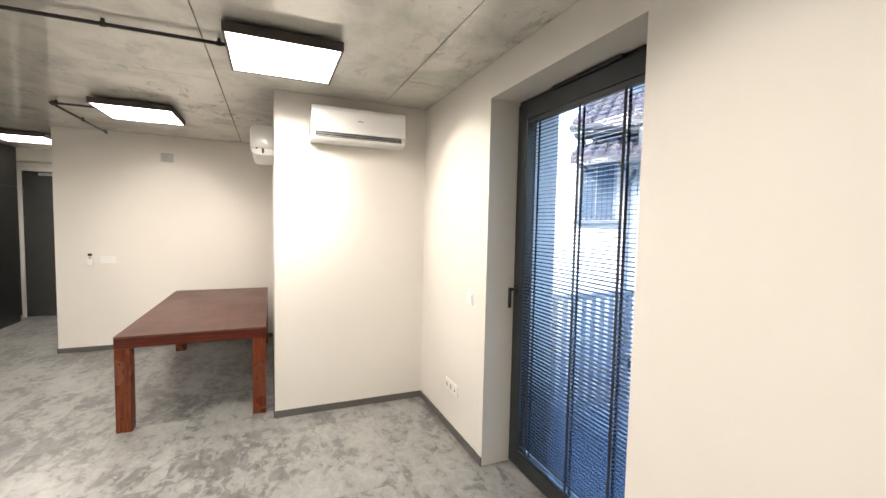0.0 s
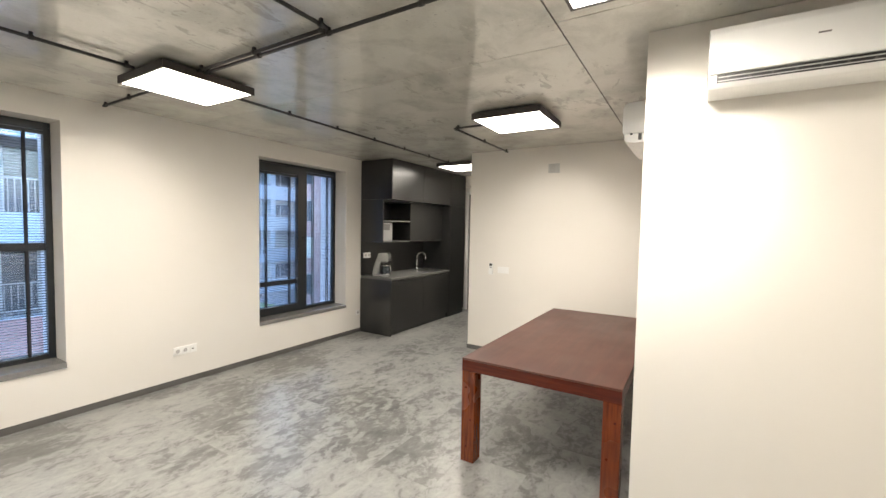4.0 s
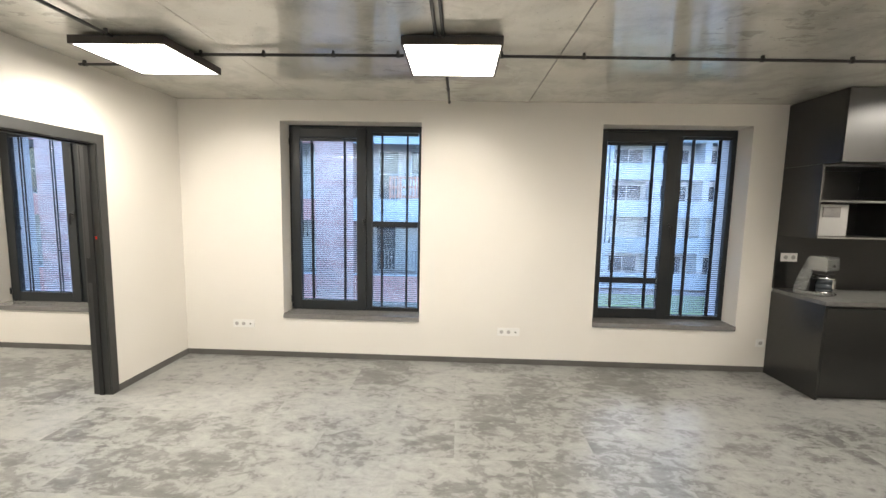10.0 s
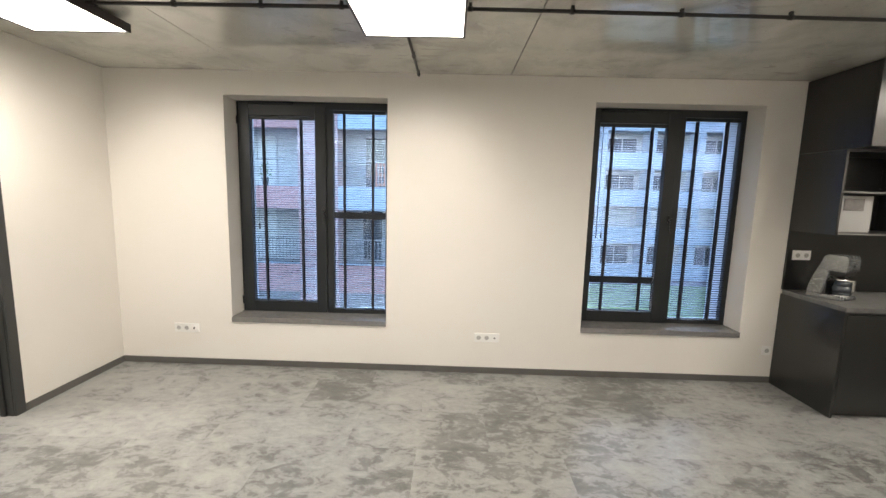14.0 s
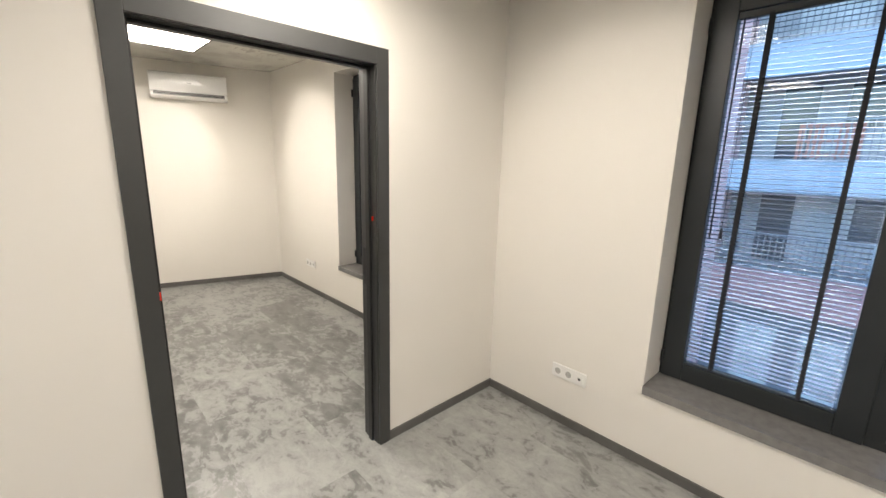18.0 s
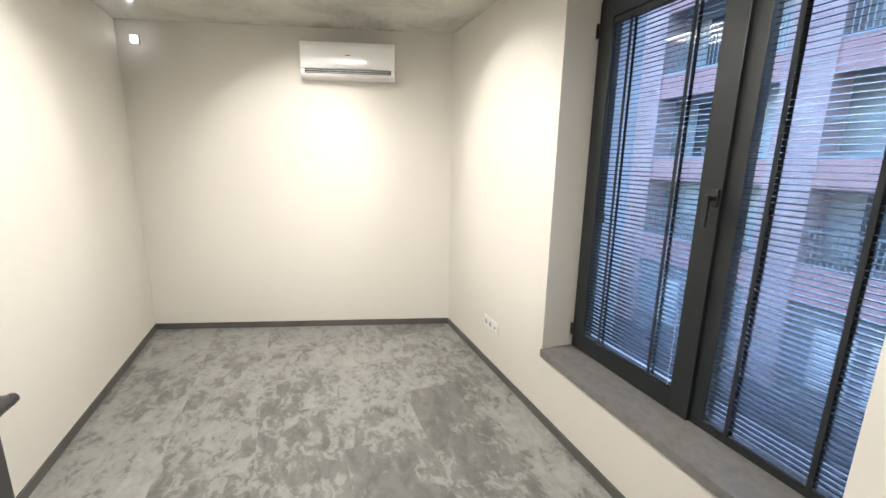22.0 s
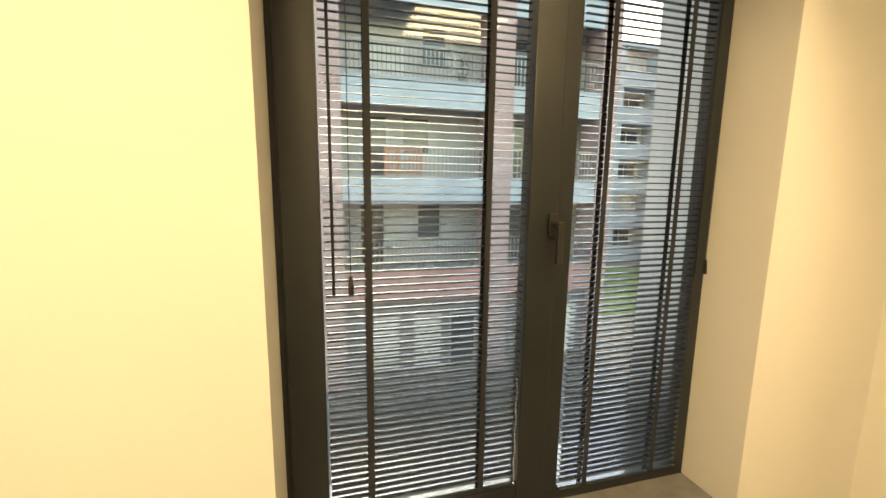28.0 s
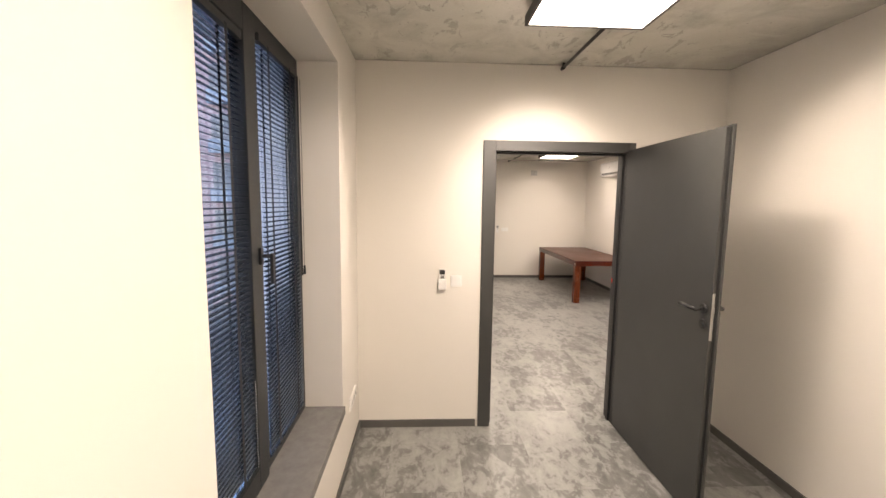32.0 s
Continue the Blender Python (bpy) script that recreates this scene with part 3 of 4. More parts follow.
# ------------------------------------------------------------------ ceiling lights and conduits
def make_panel():
    t = thing("ceiling_light", (0, 0, 0), 0, "square black-framed LED ceiling panel, lit", "ceiling light", "ceiling panels")
    s, w = 0.30, 0.014
    bm = bmesh.new()
    for lo, hi in (((-s, -s, -0.070), (s, -s + w, -0.020)), ((-s, s - w, -0.070), (s, s, -0.020)), ((-s, -s + w, -0.070), (-s + w, s - w, -0.020)), ((s - w, -s + w, -0.070), (s, s - w, -0.020))):
        box(bm, lo, hi)
    part("housing", bm, LAMPBODY, t, "black metal lamp frame")
    part("diffuser", boxes(((-s + w, -s + w, -0.066), (s - w, s - w, -0.056))), DIFFUSER, t, "glowing white diffuser")
    part("back_plate", boxes(((-s + w, -s + w, -0.030), (s - w, s - w, -0.022))), LAMPBODY, t)
    part("mounting_box", boxes(((-0.20, -0.20, -0.022), (0.20, 0.20, 0.0)), bev=0.003), LAMPBODY, t)
    return t


PANELS = [(2.70, -4.135), (4.645, -2.965), (2.752, -1.285), (0.72, -1.275), (6.78, -1.27), (-2.66, -1.29), (-1.20, -1.26), (0.70, -3.75)]
first = make_panel()
first.location = (*PANELS[0], H)
for p in PANELS[1:]:
    copy_thing(first, pose(*p, H))
for p in PANELS:
    # the office panels burn a little brighter and throw stronger lobes, the last one is weaker
    gain, lobe = (1.08, 1.4) if p[0] < 0 else (1.0, 1.2) if p == PANELS[-1] else (1.05, 1.2) if p == PANELS[0] else (1.05, 0.55)
    lamp = new("panel_lamp", bpy.data.lights.new("panel_lamp", "AREA"))
    lamp.data.shape, lamp.data.size = "SQUARE", 0.56
    lamp.data.energy, lamp.data.color, lamp.data.spread = PANEL_WATTS * gain * (1.35 if p[0] < 0 else 1.0), PANEL_COLOR, radians(PANEL_SPREAD)
    lamp.location = (*p, H - 0.068)
    for k in range(4):
        wing = new("panel_wing", bpy.data.lights.new("panel_wing", "SPOT"))
        wing.data.energy, wing.data.color = WING_WATTS * gain * lobe, PANEL_COLOR
        wing.data.spot_size, wing.data.spot_blend, wing.data.shadow_soft_size = radians(60), 0.55, 0.10
        ax, ay = math.cos(math.pi / 2 * k), math.sin(math.pi / 2 * k)
        wing.matrix_world = look((*p, H - 0.09), (p[0] + ax, p[1] + ay, H - 0.09 - 0.66))


def conduit(points, r=0.010, clips=(), z=H - 0.028, label="black electrical conduit under the ceiling"):
    t = thing("conduit", (0, 0, 0), 0, label, "conduit", "conduits")
    for (xa, ya), (xb, yb) in zip(points, points[1:]):
        bm = bmesh.new()
        tube(bm, (xa, ya, z), (xb, yb, z), r, 10)
        part("pipe", bm, PIPE, t)
        L = math.hypot(xb - xa, yb - ya)
        n = max(1, round(L / 0.55))
        for i in range(n + 1):
            f = min(max(i / n, 0.04 / max(L, 0.1)), 1 - 0.04 / max(L, 0.1))
            x, y = xa + (xb - xa) * f, ya + (yb - ya) * f
            bm = bmesh.new()
            a = Vector((xb - xa, yb - ya, 0)).normalized() * 0.012
            tube(bm, Vector((x, y, z)) - a, Vector((x, y, z)) + a, r + 0.004, 10)
            box(bm, (x - 0.008, y - 0.008, z), (x + 0.008, y + 0.008, H))
            part("clip", bm, PIPE, t)
    return t


conduit([(1.02, -1.278), (2.43, -1.280)])
conduit([(3.03, -1.280), (6.48, -1.20)])
conduit([(2.70, -0.985), (2.70, -0.05)])
conduit([(0.42, -1.07), (0.02, -1.07)])
conduit([(0.70, -1.575), (0.70, -3.44)])
conduit([(2.70, -1.585), (2.70, -3.835)])
conduit([(2.658, -1.585), (2.658, -2.745), (0.72, -2.745)])
conduit([(4.70, -2.665), (4.70, -2.30), (6.04, -2.30)])
conduit([(-0.90, -1.40), (-0.145, -1.40)])
conduit([(-2.36, -1.40), (-1.50, -1.40)])


# ------------------------------------------------------------------ table
def make_table():
    t = thing("table", (4.735, -3.51, 0), 0, "large reddish-brown varnished wooden table with square legs", "table")
    a, b, zt = 1.085, 0.51, 0.722
    part("tabletop", boxes(((-a, -b, zt - 0.014), (a, b, zt)), bev=0.004), WOOD, t)
    w, e = 0.10, 0.088
    for sx, sy in ((-1, -1), (-1, 1), (1, -1), (1, 1)):
        x, y = sx * (a - w / 2 - 0.002), sy * (b - w / 2 - 0.002)
        leg = part("leg", boxes(((x - w / 2, y - w / 2, 0), (x + w / 2, y + w / 2, zt - e - 0.001)), bev=0.005), LEGWOOD, t, "reddish square leg with knots")
        for dz, off in ((0.52, 0.018), (0.30, -0.02), (0.11, 0.012)):
            bm = bmesh.new()
            tube(bm, (x - w / 2 + 0.001, y + off * sy, dz), (x - w / 2 - 0.0006, y + off * sy, dz), 0.007, 12)
            part("knot", bm, APRONWOOD, leg, "dark knot in the wood")
    for sy in (-1, 1):
        part("apron", boxes(((-a + 0.031, sy * (b - 0.016) - 0.0145, zt - e), (a - 0.031, sy * (b - 0.016) + 0.0145, zt - 0.0145)), bev=0.002), APRONWOOD, t)
    for sx in (-1, 1):
        part("apron", boxes(((sx * (a - 0.016) - 0.0145, -b + 0.001, zt - e), (sx * (a - 0.016) + 0.0145, b - 0.001, zt - 0.0145)), bev=0.002), APRONWOOD, t)
    part("sticker", boxes(((-a + 0.012, b - 0.0005, zt - 0.070), (-a + 0.045, b + 0.0008, zt - 0.045))), PLASTIC, t, "small white sticker")
    return t


make_table()


# ------------------------------------------------------------------ kitchen
K0, KD = 5.894, 0.600


def make_kitchen():
    base = thing("base_cabinet", (0, 0, 0), 0, "matt black base cabinets under the worktop", "cabinet")
    part("plinth", boxes(((K0 + 0.02, -KD + 0.05, 0), (7.56, -0.01, 0.09))), KITCHEN, base)
    part("side_panel", boxes(((K0, -KD, 0), (K0 + 0.02, -0.003, 0.825)), bev=0.001), KITCHEN, base)
    part("body", boxes(((K0 + 0.022, -KD + 0.022, 0.09), (7.56, -0.003, 0.825))), KITCHEN, base)
    for i in range(2):
        x = K0 + 0.024 + i * 0.8205
        part("door", boxes(((x, -KD, 0.092), (x + 0.8175, -KD + 0.019, 0.800)), bev=0.0015), KITCHEN, base)
    wt = solid("worktop", boxes(((K0 - 0.004, -KD - 0.01, 0.825), (7.56, -0.022, 0.860)), bev=0.003), WORKTOP, "dark grey kitchen worktop", "worktop", "")
    solid("splashback", boxes(((K0, -0.02, 0.860), (7.56, -0.003, 1.375))), KITCHEN, "matt black splashback panel", "splashback", "")
    up = thing("upper_cabinet", (0, 0, 0), 0, "matt black deep top cabinets up to the ceiling", "cabinet")
    part("body", boxes(((K0, -KD + 0.022, 2.012), (7.56, -0.003, 2.592))), KITCHEN, up)
    for x0, x1 in ((K0, 6.70), (6.705, 7.56)):
        part("door", boxes(((x0 + 0.001, -KD, 2.012), (x1 - 0.002, -KD + 0.020, 2.592)), bev=0.0015), KITCHEN, up)
    md = thing("wall_cabinet", (0, 0, 0), 0, "matt black wall cabinet with an open shelf niche", "cabinet")
    d = 0.43
    part("side_panel", boxes(((K0, -d, 1.375), (K0 + 0.018, -0.003, 2.010)), bev=0.001), KITCHEN, md)
    part("partition", boxes(((6.585, -d, 1.395), (6.603, -0.02, 2.010)), bev=0.001), KITCHEN, md)
    part("bottom", boxes(((K0 + 0.018, -d, 1.375), (7.56, -0.003, 1.393)), bev=0.001), KITCHEN, md)
    part("top", boxes(((K0 + 0.018, -d, 1.992), (6.585, -0.02, 2.010))), KITCHEN, md)
    part("back", boxes(((K0 + 0.018, -0.020, 1.393), (6.585, -0.003, 2.010))), KITCHEN, md)
    part("shelf", boxes(((K0 + 0.018, -d + 0.005, 1.690), (6.585, -0.021, 1.706)), bev=0.001), WORKTOP, md, "thin grey shelf")
    part("edge_strip", boxes(((K0 + 0.018, -d - 0.002, 1.379), (6.585, -d - 0.0005, 1.390))), STEEL, md)
    nb = part("junction_box", boxes(((K0 + 0.022, -d + 0.07, 1.395), (6.21, -0.03, 1.672)), bev=0.004), BOXGREY, md, "white plastic box in the niche")
    part("lid", boxes(((5.99, -d + 0.064, 1.56), (6.14, -d + 0.069, 1.65)), bev=0.002), SILL, nb)
    part("body", boxes(((6.604, -d + 0.021, 1.394), (7.56, -0.004, 2.009))), KITCHEN, md)
    part("door", boxes(((6.604, -d, 1.394), (7.558, -d + 0.019, 2.009)), bev=0.0015), KITCHEN, md)
    tl = thing("tall_cabinet", (0, 0, 0), 0, "tall matt black cupboard at the end of the kitchen", "cabinet")
    part("body", boxes(((7.564, -KD + 0.022, 0), (8.12, -0.003, 2.592))), KITCHEN, tl)
    part("door", boxes(((7.566, -KD, 0.09), (8.118, -KD + 0.020, 2.010)), bev=0.0015), KITCHEN, tl)
    part("door", boxes(((7.566, -KD, 2.014), (8.118, -KD + 0.020, 2.590)), bev=0.0015), KITCHEN, tl)


make_kitchen()


# ------------------------------------------------------------------ air conditioners
def make_ac():
    t = thing("air_conditioner", (0, 0, 0), 0, "white wall-mounted split air conditioner", "air conditioner", "air conditioners")
    w, d, h = 0.370, 0.195, 0.266
    prof = [(0, 0.0), (-d * 0.62, 0.0), (-d * 0.86, 0.006), (-d * 0.95, 0.022), (-d * 0.95, 0.060), (0, 0.060)]
    low = bmesh.new()
    prism(low, prof, "x", -w, w)
    bevel(low, 0.004, 2)
    part("chassis", low, PLASTIC, t)
    top = bmesh.new()
    prism(top, [(0, 0.061), (-d, 0.061), (-d - 0.003, 0.085), (-d - 0.003, h - 0.04), (-d + 0.012, h - 0.010), (-d + 0.04, h), (0, h)], "x", -w - 0.002, w + 0.002)
    bevel(top, 0.007, 3)
    for f in top.faces:
        f.smooth = True
    part("front_cover", top, GLOSSWHITE, t, "glossy white front cover")
    part("outlet", boxes(((-w + 0.030, -d * 0.955, 0.024), (w - 0.030, -d * 0.90, 0.0585))), DARKPL, t, "dark air outlet slot")
    for z in (0.030, 0.046):
        part("flap", boxes(((-w + 0.036, -d * 0.962, z), (w - 0.036, -d * 0.90, z + 0.0035))), WELLGREY, t)
    for sx in (-1, 1):
        part("end_slot", boxes(((sx * (w + 0.0005) - 0.0012, -0.10, 0.016), (sx * (w + 0.0005) + 0.0012, -0.08, 0.060)), ((sx * (w + 0.0005) - 0.0012, -0.15, 0.052), (sx * (w + 0.0005) + 0.0012, -0.135, 0.064))), DARKPL, t, "dark slot in the end cap")
    for i in range(9):
        x = -w + 0.07 + i * (2 * w - 0.14) / 8
        part("vane", boxes(((x - 0.003, -d * 0.960, 0.034), (x + 0.003, -d * 0.90, 0.045))), BASEBOARD, t)
    part("badge", boxes(((-0.019, -d - 0.0042, 0.158), (0.019, -d - 0.0032, 0.164))), BASEBOARD, t)
    return t


ac = make_ac()
ac.matrix_world = pose(BLOCK[0], -4.715, 2.222, 0, 0, -90)
copy_thing(ac, pose(4.55, BLOCK[1], 2.19, 0, 0, 180))
copy_thing(ac, pose(-3.709 - 0.835 * 0.262, -0.835, 2.195, 0, 0, 90 - 14.7))


# ------------------------------------------------------------------ kitchen things
def make_coffee_machine():
    t = thing("coffee_machine", (6.075, -0.29, 0.86), -66, "silver-grey filter coffee machine with a glass jug on the worktop", "coffee machine")
    d = 0.092

    def body(outline, w, bev, smooth=False):
        bm = bmesh.new()
        prism(bm, [(x * 0.82, z) for x, z in outline], "y", -w, w)
        bevel(bm, bev, 3)
        for f in bm.faces:
            f.smooth = smooth
        return bm
    part("base", body([(-0.165, 0.0), (0.125, 0.0), (0.135, 0.010), (0.125, 0.030), (-0.165, 0.034)], d, 0.006), STEELGREY, t)
    part("column", body([(-0.170, 0.030), (-0.050, 0.030), (-0.030, 0.10), (0.0, 0.25), (-0.075, 0.30), (-0.125, 0.20), (-0.168, 0.08)], d * 0.98, 0.016, True), STEELGREY, t)
    part("head", body([(-0.090, 0.235), (-0.02, 0.225), (0.12, 0.222), (0.130, 0.235), (0.128, 0.325), (0.110, 0.350), (-0.03, 0.355), (-0.062, 0.335)], d, 0.016, True), STEELGREY, t)
    part("recess", boxes(((-0.044, -d * 0.86, 0.034), (-0.018, d * 0.86, 0.228))), DARKPL, t, "black recess behind the jug")
    part("filter_holder", body([(0.0, 0.19), (0.105, 0.19), (0.118, 0.223), (-0.02, 0.223)], d * 0.8, 0.006), DARKPL, t)
    bm = bmesh.new()
    tube(bm, (0.040, 0, 0.030), (0.040, 0, 0.038), 0.066, 28)
    part("hotplate", bm, CHROME, t)
    jug = bmesh.new()
    for z0, z1, r0, r1 in ((0.039, 0.060, 0.056, 0.064), (0.060, 0.110, 0.064, 0.061), (0.110, 0.150, 0.061, 0.046)):
        tube(jug, (0.050, 0, z0), (0.050, 0, z1), r0, 24, r1)
    j = part("jug", jug, OUTGLASS, t, "dark glass coffee jug")
    bm = bmesh.new()
    tube(bm, (0.040, 0, 0.150), (0.040, 0, 0.166), 0.050, 24)
    part("collar", bm, CHROME, j, "chrome jug collar")
    bm = bmesh.new()
    tube(bm, (0.040, 0, 0.166), (0.040, 0, 0.182), 0.047, 24, 0.030)
    part("lid", bm, DARKPL, j)
    part("handle", boxes(((0.085, -0.014, 0.148), (0.125, 0.014, 0.164)), ((0.112, -0.014, 0.070), (0.127, 0.014, 0.150)), bev=0.004), CHROME, j, "chrome jug handle")
    part("trim", boxes(((0.1055, -d * 0.9, 0.232), (0.1095, d * 0.9, 0.246)), bev=0.001), CHROME, t)
    part("switch", boxes(((0.104, -0.018, 0.262), (0.110, 0.018, 0.282)), bev=0.002), DARKPL, t)
    return t


make_coffee_machine()


def make_faucet():
    t = thing("faucet", (7.22, -0.12, 0.86), 55, "chrome gooseneck kitchen tap at the sink", "tap")
    bm = bmesh.new()
    tube(bm, (0, 0, 0), (0, 0, 0.05), 0.024, 20)
    part("base", bm, CHROME, t)
    bm = bmesh.new()
    pts = [Vector((0, 0, 0.05)), Vector((0, 0, 0.22))]
    for i in range(1, 10):
        a = math.pi * i / 9
        pts.append(Vector((0, -0.085 + 0.085 * math.cos(a), 0.22 + 0.085 * math.sin(a))))
    pts.append(Vector((0, -0.17, 0.18)))
    for p, q in zip(pts, pts[1:]):
        tube(bm, p, q, 0.012, 12)
    part("spout", bm, CHROME, t)
    bm = bmesh.new()
    tube(bm, (0.02, 0, 0.035), (0.085, -0.01, 0.06), 0.007, 10)
    part("lever", bm, CHROME, t)


make_faucet()


def make_sink():
    t = thing("sink", (7.23, -0.34, 0.86), 0, "steel inset sink with a drainer in the worktop", "sink")
    bm = bmesh.new()
    for lo, hi in (((-0.24, -0.21, 0), (0.24, -0.19, 0.004)), ((-0.24, 0.19, 0), (0.24, 0.21, 0.004)), ((-0.24, -0.19, 0), (-0.22, 0.19, 0.004)), ((0.22, -0.19, 0), (0.24, 0.19, 0.004))):
        box(bm, lo, hi)
    part("rim", bm, CHROME, t)
    part("bowl", boxes(((-0.22, -0.19, 0.0003), (0.22, 0.19, 0.0012))), STEEL, t)
    bm = bmesh.new()
    tube(bm, (0, 0, 0.0012), (0, 0, 0.003), 0.04, 20)
    part("drain", bm, CHROME, t)


make_sink()


# ------------------------------------------------------------------ sockets, switches, remotes
def on_wall(wall, a, z):
    """The pose of a plate whose back lies on a wall: its own x runs along the wall, -y faces the room."""
    if wall == "north":
        return pose(a, 0.0, z)
    if wall == "south":
        return pose(a, SOUTH, z, 0, 0, 180)
    if wall == "office_east":
        return pose(-PART, a, z, 0, 0, -90)
    if wall == "stub":
        return pose(STUB[0], a, z, 0, 0, -90)
    if wall == "splash":
        return pose(a, -0.02, z)
    return pose(0, 0, 0)


# WELL: grey of the vent's louvre and of the sockets' painted well shade
WELL = make_brushed("socket_well", (0.42, 0.41, 0.39), 0.4, 0.03)
SOCKET = make_brushed("socket_plate_white", (0.80, 0.79, 0.765), 0.35, 0.03)
PIN = make_brushed("socket_pin", (0.25, 0.25, 0.24), 0.4, 0.03)


def make_outlet(n):
    w = 0.071 * n + 0.010
    t = thing("socket_outlet", (0, 0, 0), 0, "white %s wall socket" % {1: "single", 2: "double", 3: "triple"}[n], "socket", "wall sockets")
    part("plate", boxes(((-w / 2, -0.010, -0.041), (w / 2, 0, 0.041)), bev=0.003), SOCKET, t)
    for i in range(n):
        x = (i - (n - 1) / 2) * 0.071
        data = n == 3 and i == 2
        if data:
            part("data_insert", boxes(((x - 0.024, -0.0125, -0.024), (x + 0.024, -0.010, 0.024)), bev=0.001), SOCKET, t)
            part("data_port", boxes(((x - 0.008, -0.0135, -0.008), (x + 0.008, -0.0122, 0.006))), DARKPL, t)
        else:
            bm = bmesh.new()
            tube(bm, (x, -0.0100, 0), (x, -0.0125, 0), 0.024, 24)
            part("rim", bm, SOCKET, t)
            # the disc sits proud of the rim; its grey stands for shade inside
            bm = bmesh.new()
            tube(bm, (x, -0.0124, 0), (x, -0.0129, 0), 0.0195, 24)
            sock = part("well", bm, WELL, t, "round grey disc painted as the shaded socket well")
            bm = bmesh.new()
            for dx in (-0.0095, 0.0095):
                tube(bm, (x + dx, -0.0128, 0), (x + dx, -0.0135, 0), 0.003, 8)
            part("contact", bm, PIN, sock)
    return t


def make_switch(n, label="white rocker light switch"):
    w = 0.071 * n + 0.010
    t = thing("light_switch", (0, 0, 0), 0, label, "switch", "light switches")
    part("plate", boxes(((-w / 2, -0.008, -0.041), (w / 2, 0, 0.041)), bev=0.003), PLASTIC, t)
    for i in range(n):
        x = (i - (n - 1) / 2) * 0.071
        part("rocker", boxes(((x - 0.031, -0.013, -0.031), (x + 0.031, -0.0078, 0.031)), bev=0.002), PLASTIC, t)
    return t


def make_remote():
    t = thing("remote_control", (0, 0, 0), 0, "white air-conditioner remote in a wall holder", "remote control", "remotes")
    part("holder", boxes(((-0.029, -0.024, -0.075), (0.029, 0, 0.0)), bev=0.004), PLASTIC, t)
    r = part("remote", boxes(((-0.024, -0.020, -0.06), (0.024, -0.002, 0.075)), bev=0.004), PLASTIC, t)
    part("display", boxes(((-0.019, -0.0215, 0.035), (0.019, -0.0195, 0.068))), DARKPL, r, "dark display")
    part("buttons", boxes(((-0.012, -0.0225, 0.006), (-0.002, -0.0195, 0.016)), ((0.002, -0.0225, 0.006), (0.012, -0.0195, 0.016)), ((-0.012, -0.0225, 0.020), (0.012, -0.0195, 0.026))), BASEBOARD, r)
    return t


outlet = make_outlet(3)
outlet.matrix_world = on_wall("north", 0.61, 0.342)
for wall, a, z in (("north", 3.345, 0.335), ("north", -2.79, 0.352), ("north", -0.40, 0.36), ("south", 2.83, 0.352)):
    copy_thing(outlet, on_wall(wall, a, z))
outlet2 = make_outlet(2)
outlet2.matrix_world = on_wall("splash", 6.01, 1.165)
outlet1 = make_outlet(1)
outlet1.matrix_world = on_wall("north", 5.835, 0.30)
sw = make_switch(1)
sw.matrix_world = on_wall("south", 2.555, 1.08)
copy_thing(sw, on_wall("office_east", -0.702, 1.10))
sw3 = make_switch(2, "white double light switch beside a remote")
sw3.matrix_world = on_wall("stub", -2.272, 1.085)
rem = make_remote()
rem.matrix_world = on_wall("stub", -2.104, 1.095)
copy_thing(rem, on_wall("office_east", -0.601, 1.115))

vent = thing("wall_vent", (STUB[0], -2.886, 2.337), -90, "small white square ventilation box high on the wall", "vent")
part("frame", boxes(((-0.066, -0.022, -0.054), (0.066, 0, 0.054)), bev=0.004), WELLGREY, vent)
part("louvre", boxes(*[((-0.045, -0.026, -0.040 + 0.016 * i), (0.020, -0.021, -0.032 + 0.016 * i)) for i in range(6)]), WELL, vent)
part("indicator", boxes(((0.040, -0.0245, -0.02), (0.05, -0.0215, -0.008)), ((0.040, -0.0245, 0.008), (0.05, -0.0215, 0.02))), STEEL, vent)

# small lit lamp high on the office's end wall
LED = material("led_lens", (0.9, 0.9, 0.9), 0.3)
LED.node_tree.nodes["Principled BSDF"].inputs["Emission Color"].default_value = (1.0, 0.97, 0.92, 1)
LED.node_tree.nodes["Principled BSDF"].inputs["Emission Strength"].default_value = 1.1
led = thing("emergency_light", (-3.709 - 2.45 * 0.262, -2.45, 2.45), 90 - 14.7, "small white emergency lamp, lit, under the office ceiling", "lamp")
part("body", boxes(((-0.028, -0.030, -0.034), (0.028, 0, 0.034)), bev=0.008), GLOSSWHITE, led)
part("lens", boxes(((-0.024, -0.048, -0.028), (0.024, -0.029, 0.028)), bev=0.009), LED, led, "glowing lens")


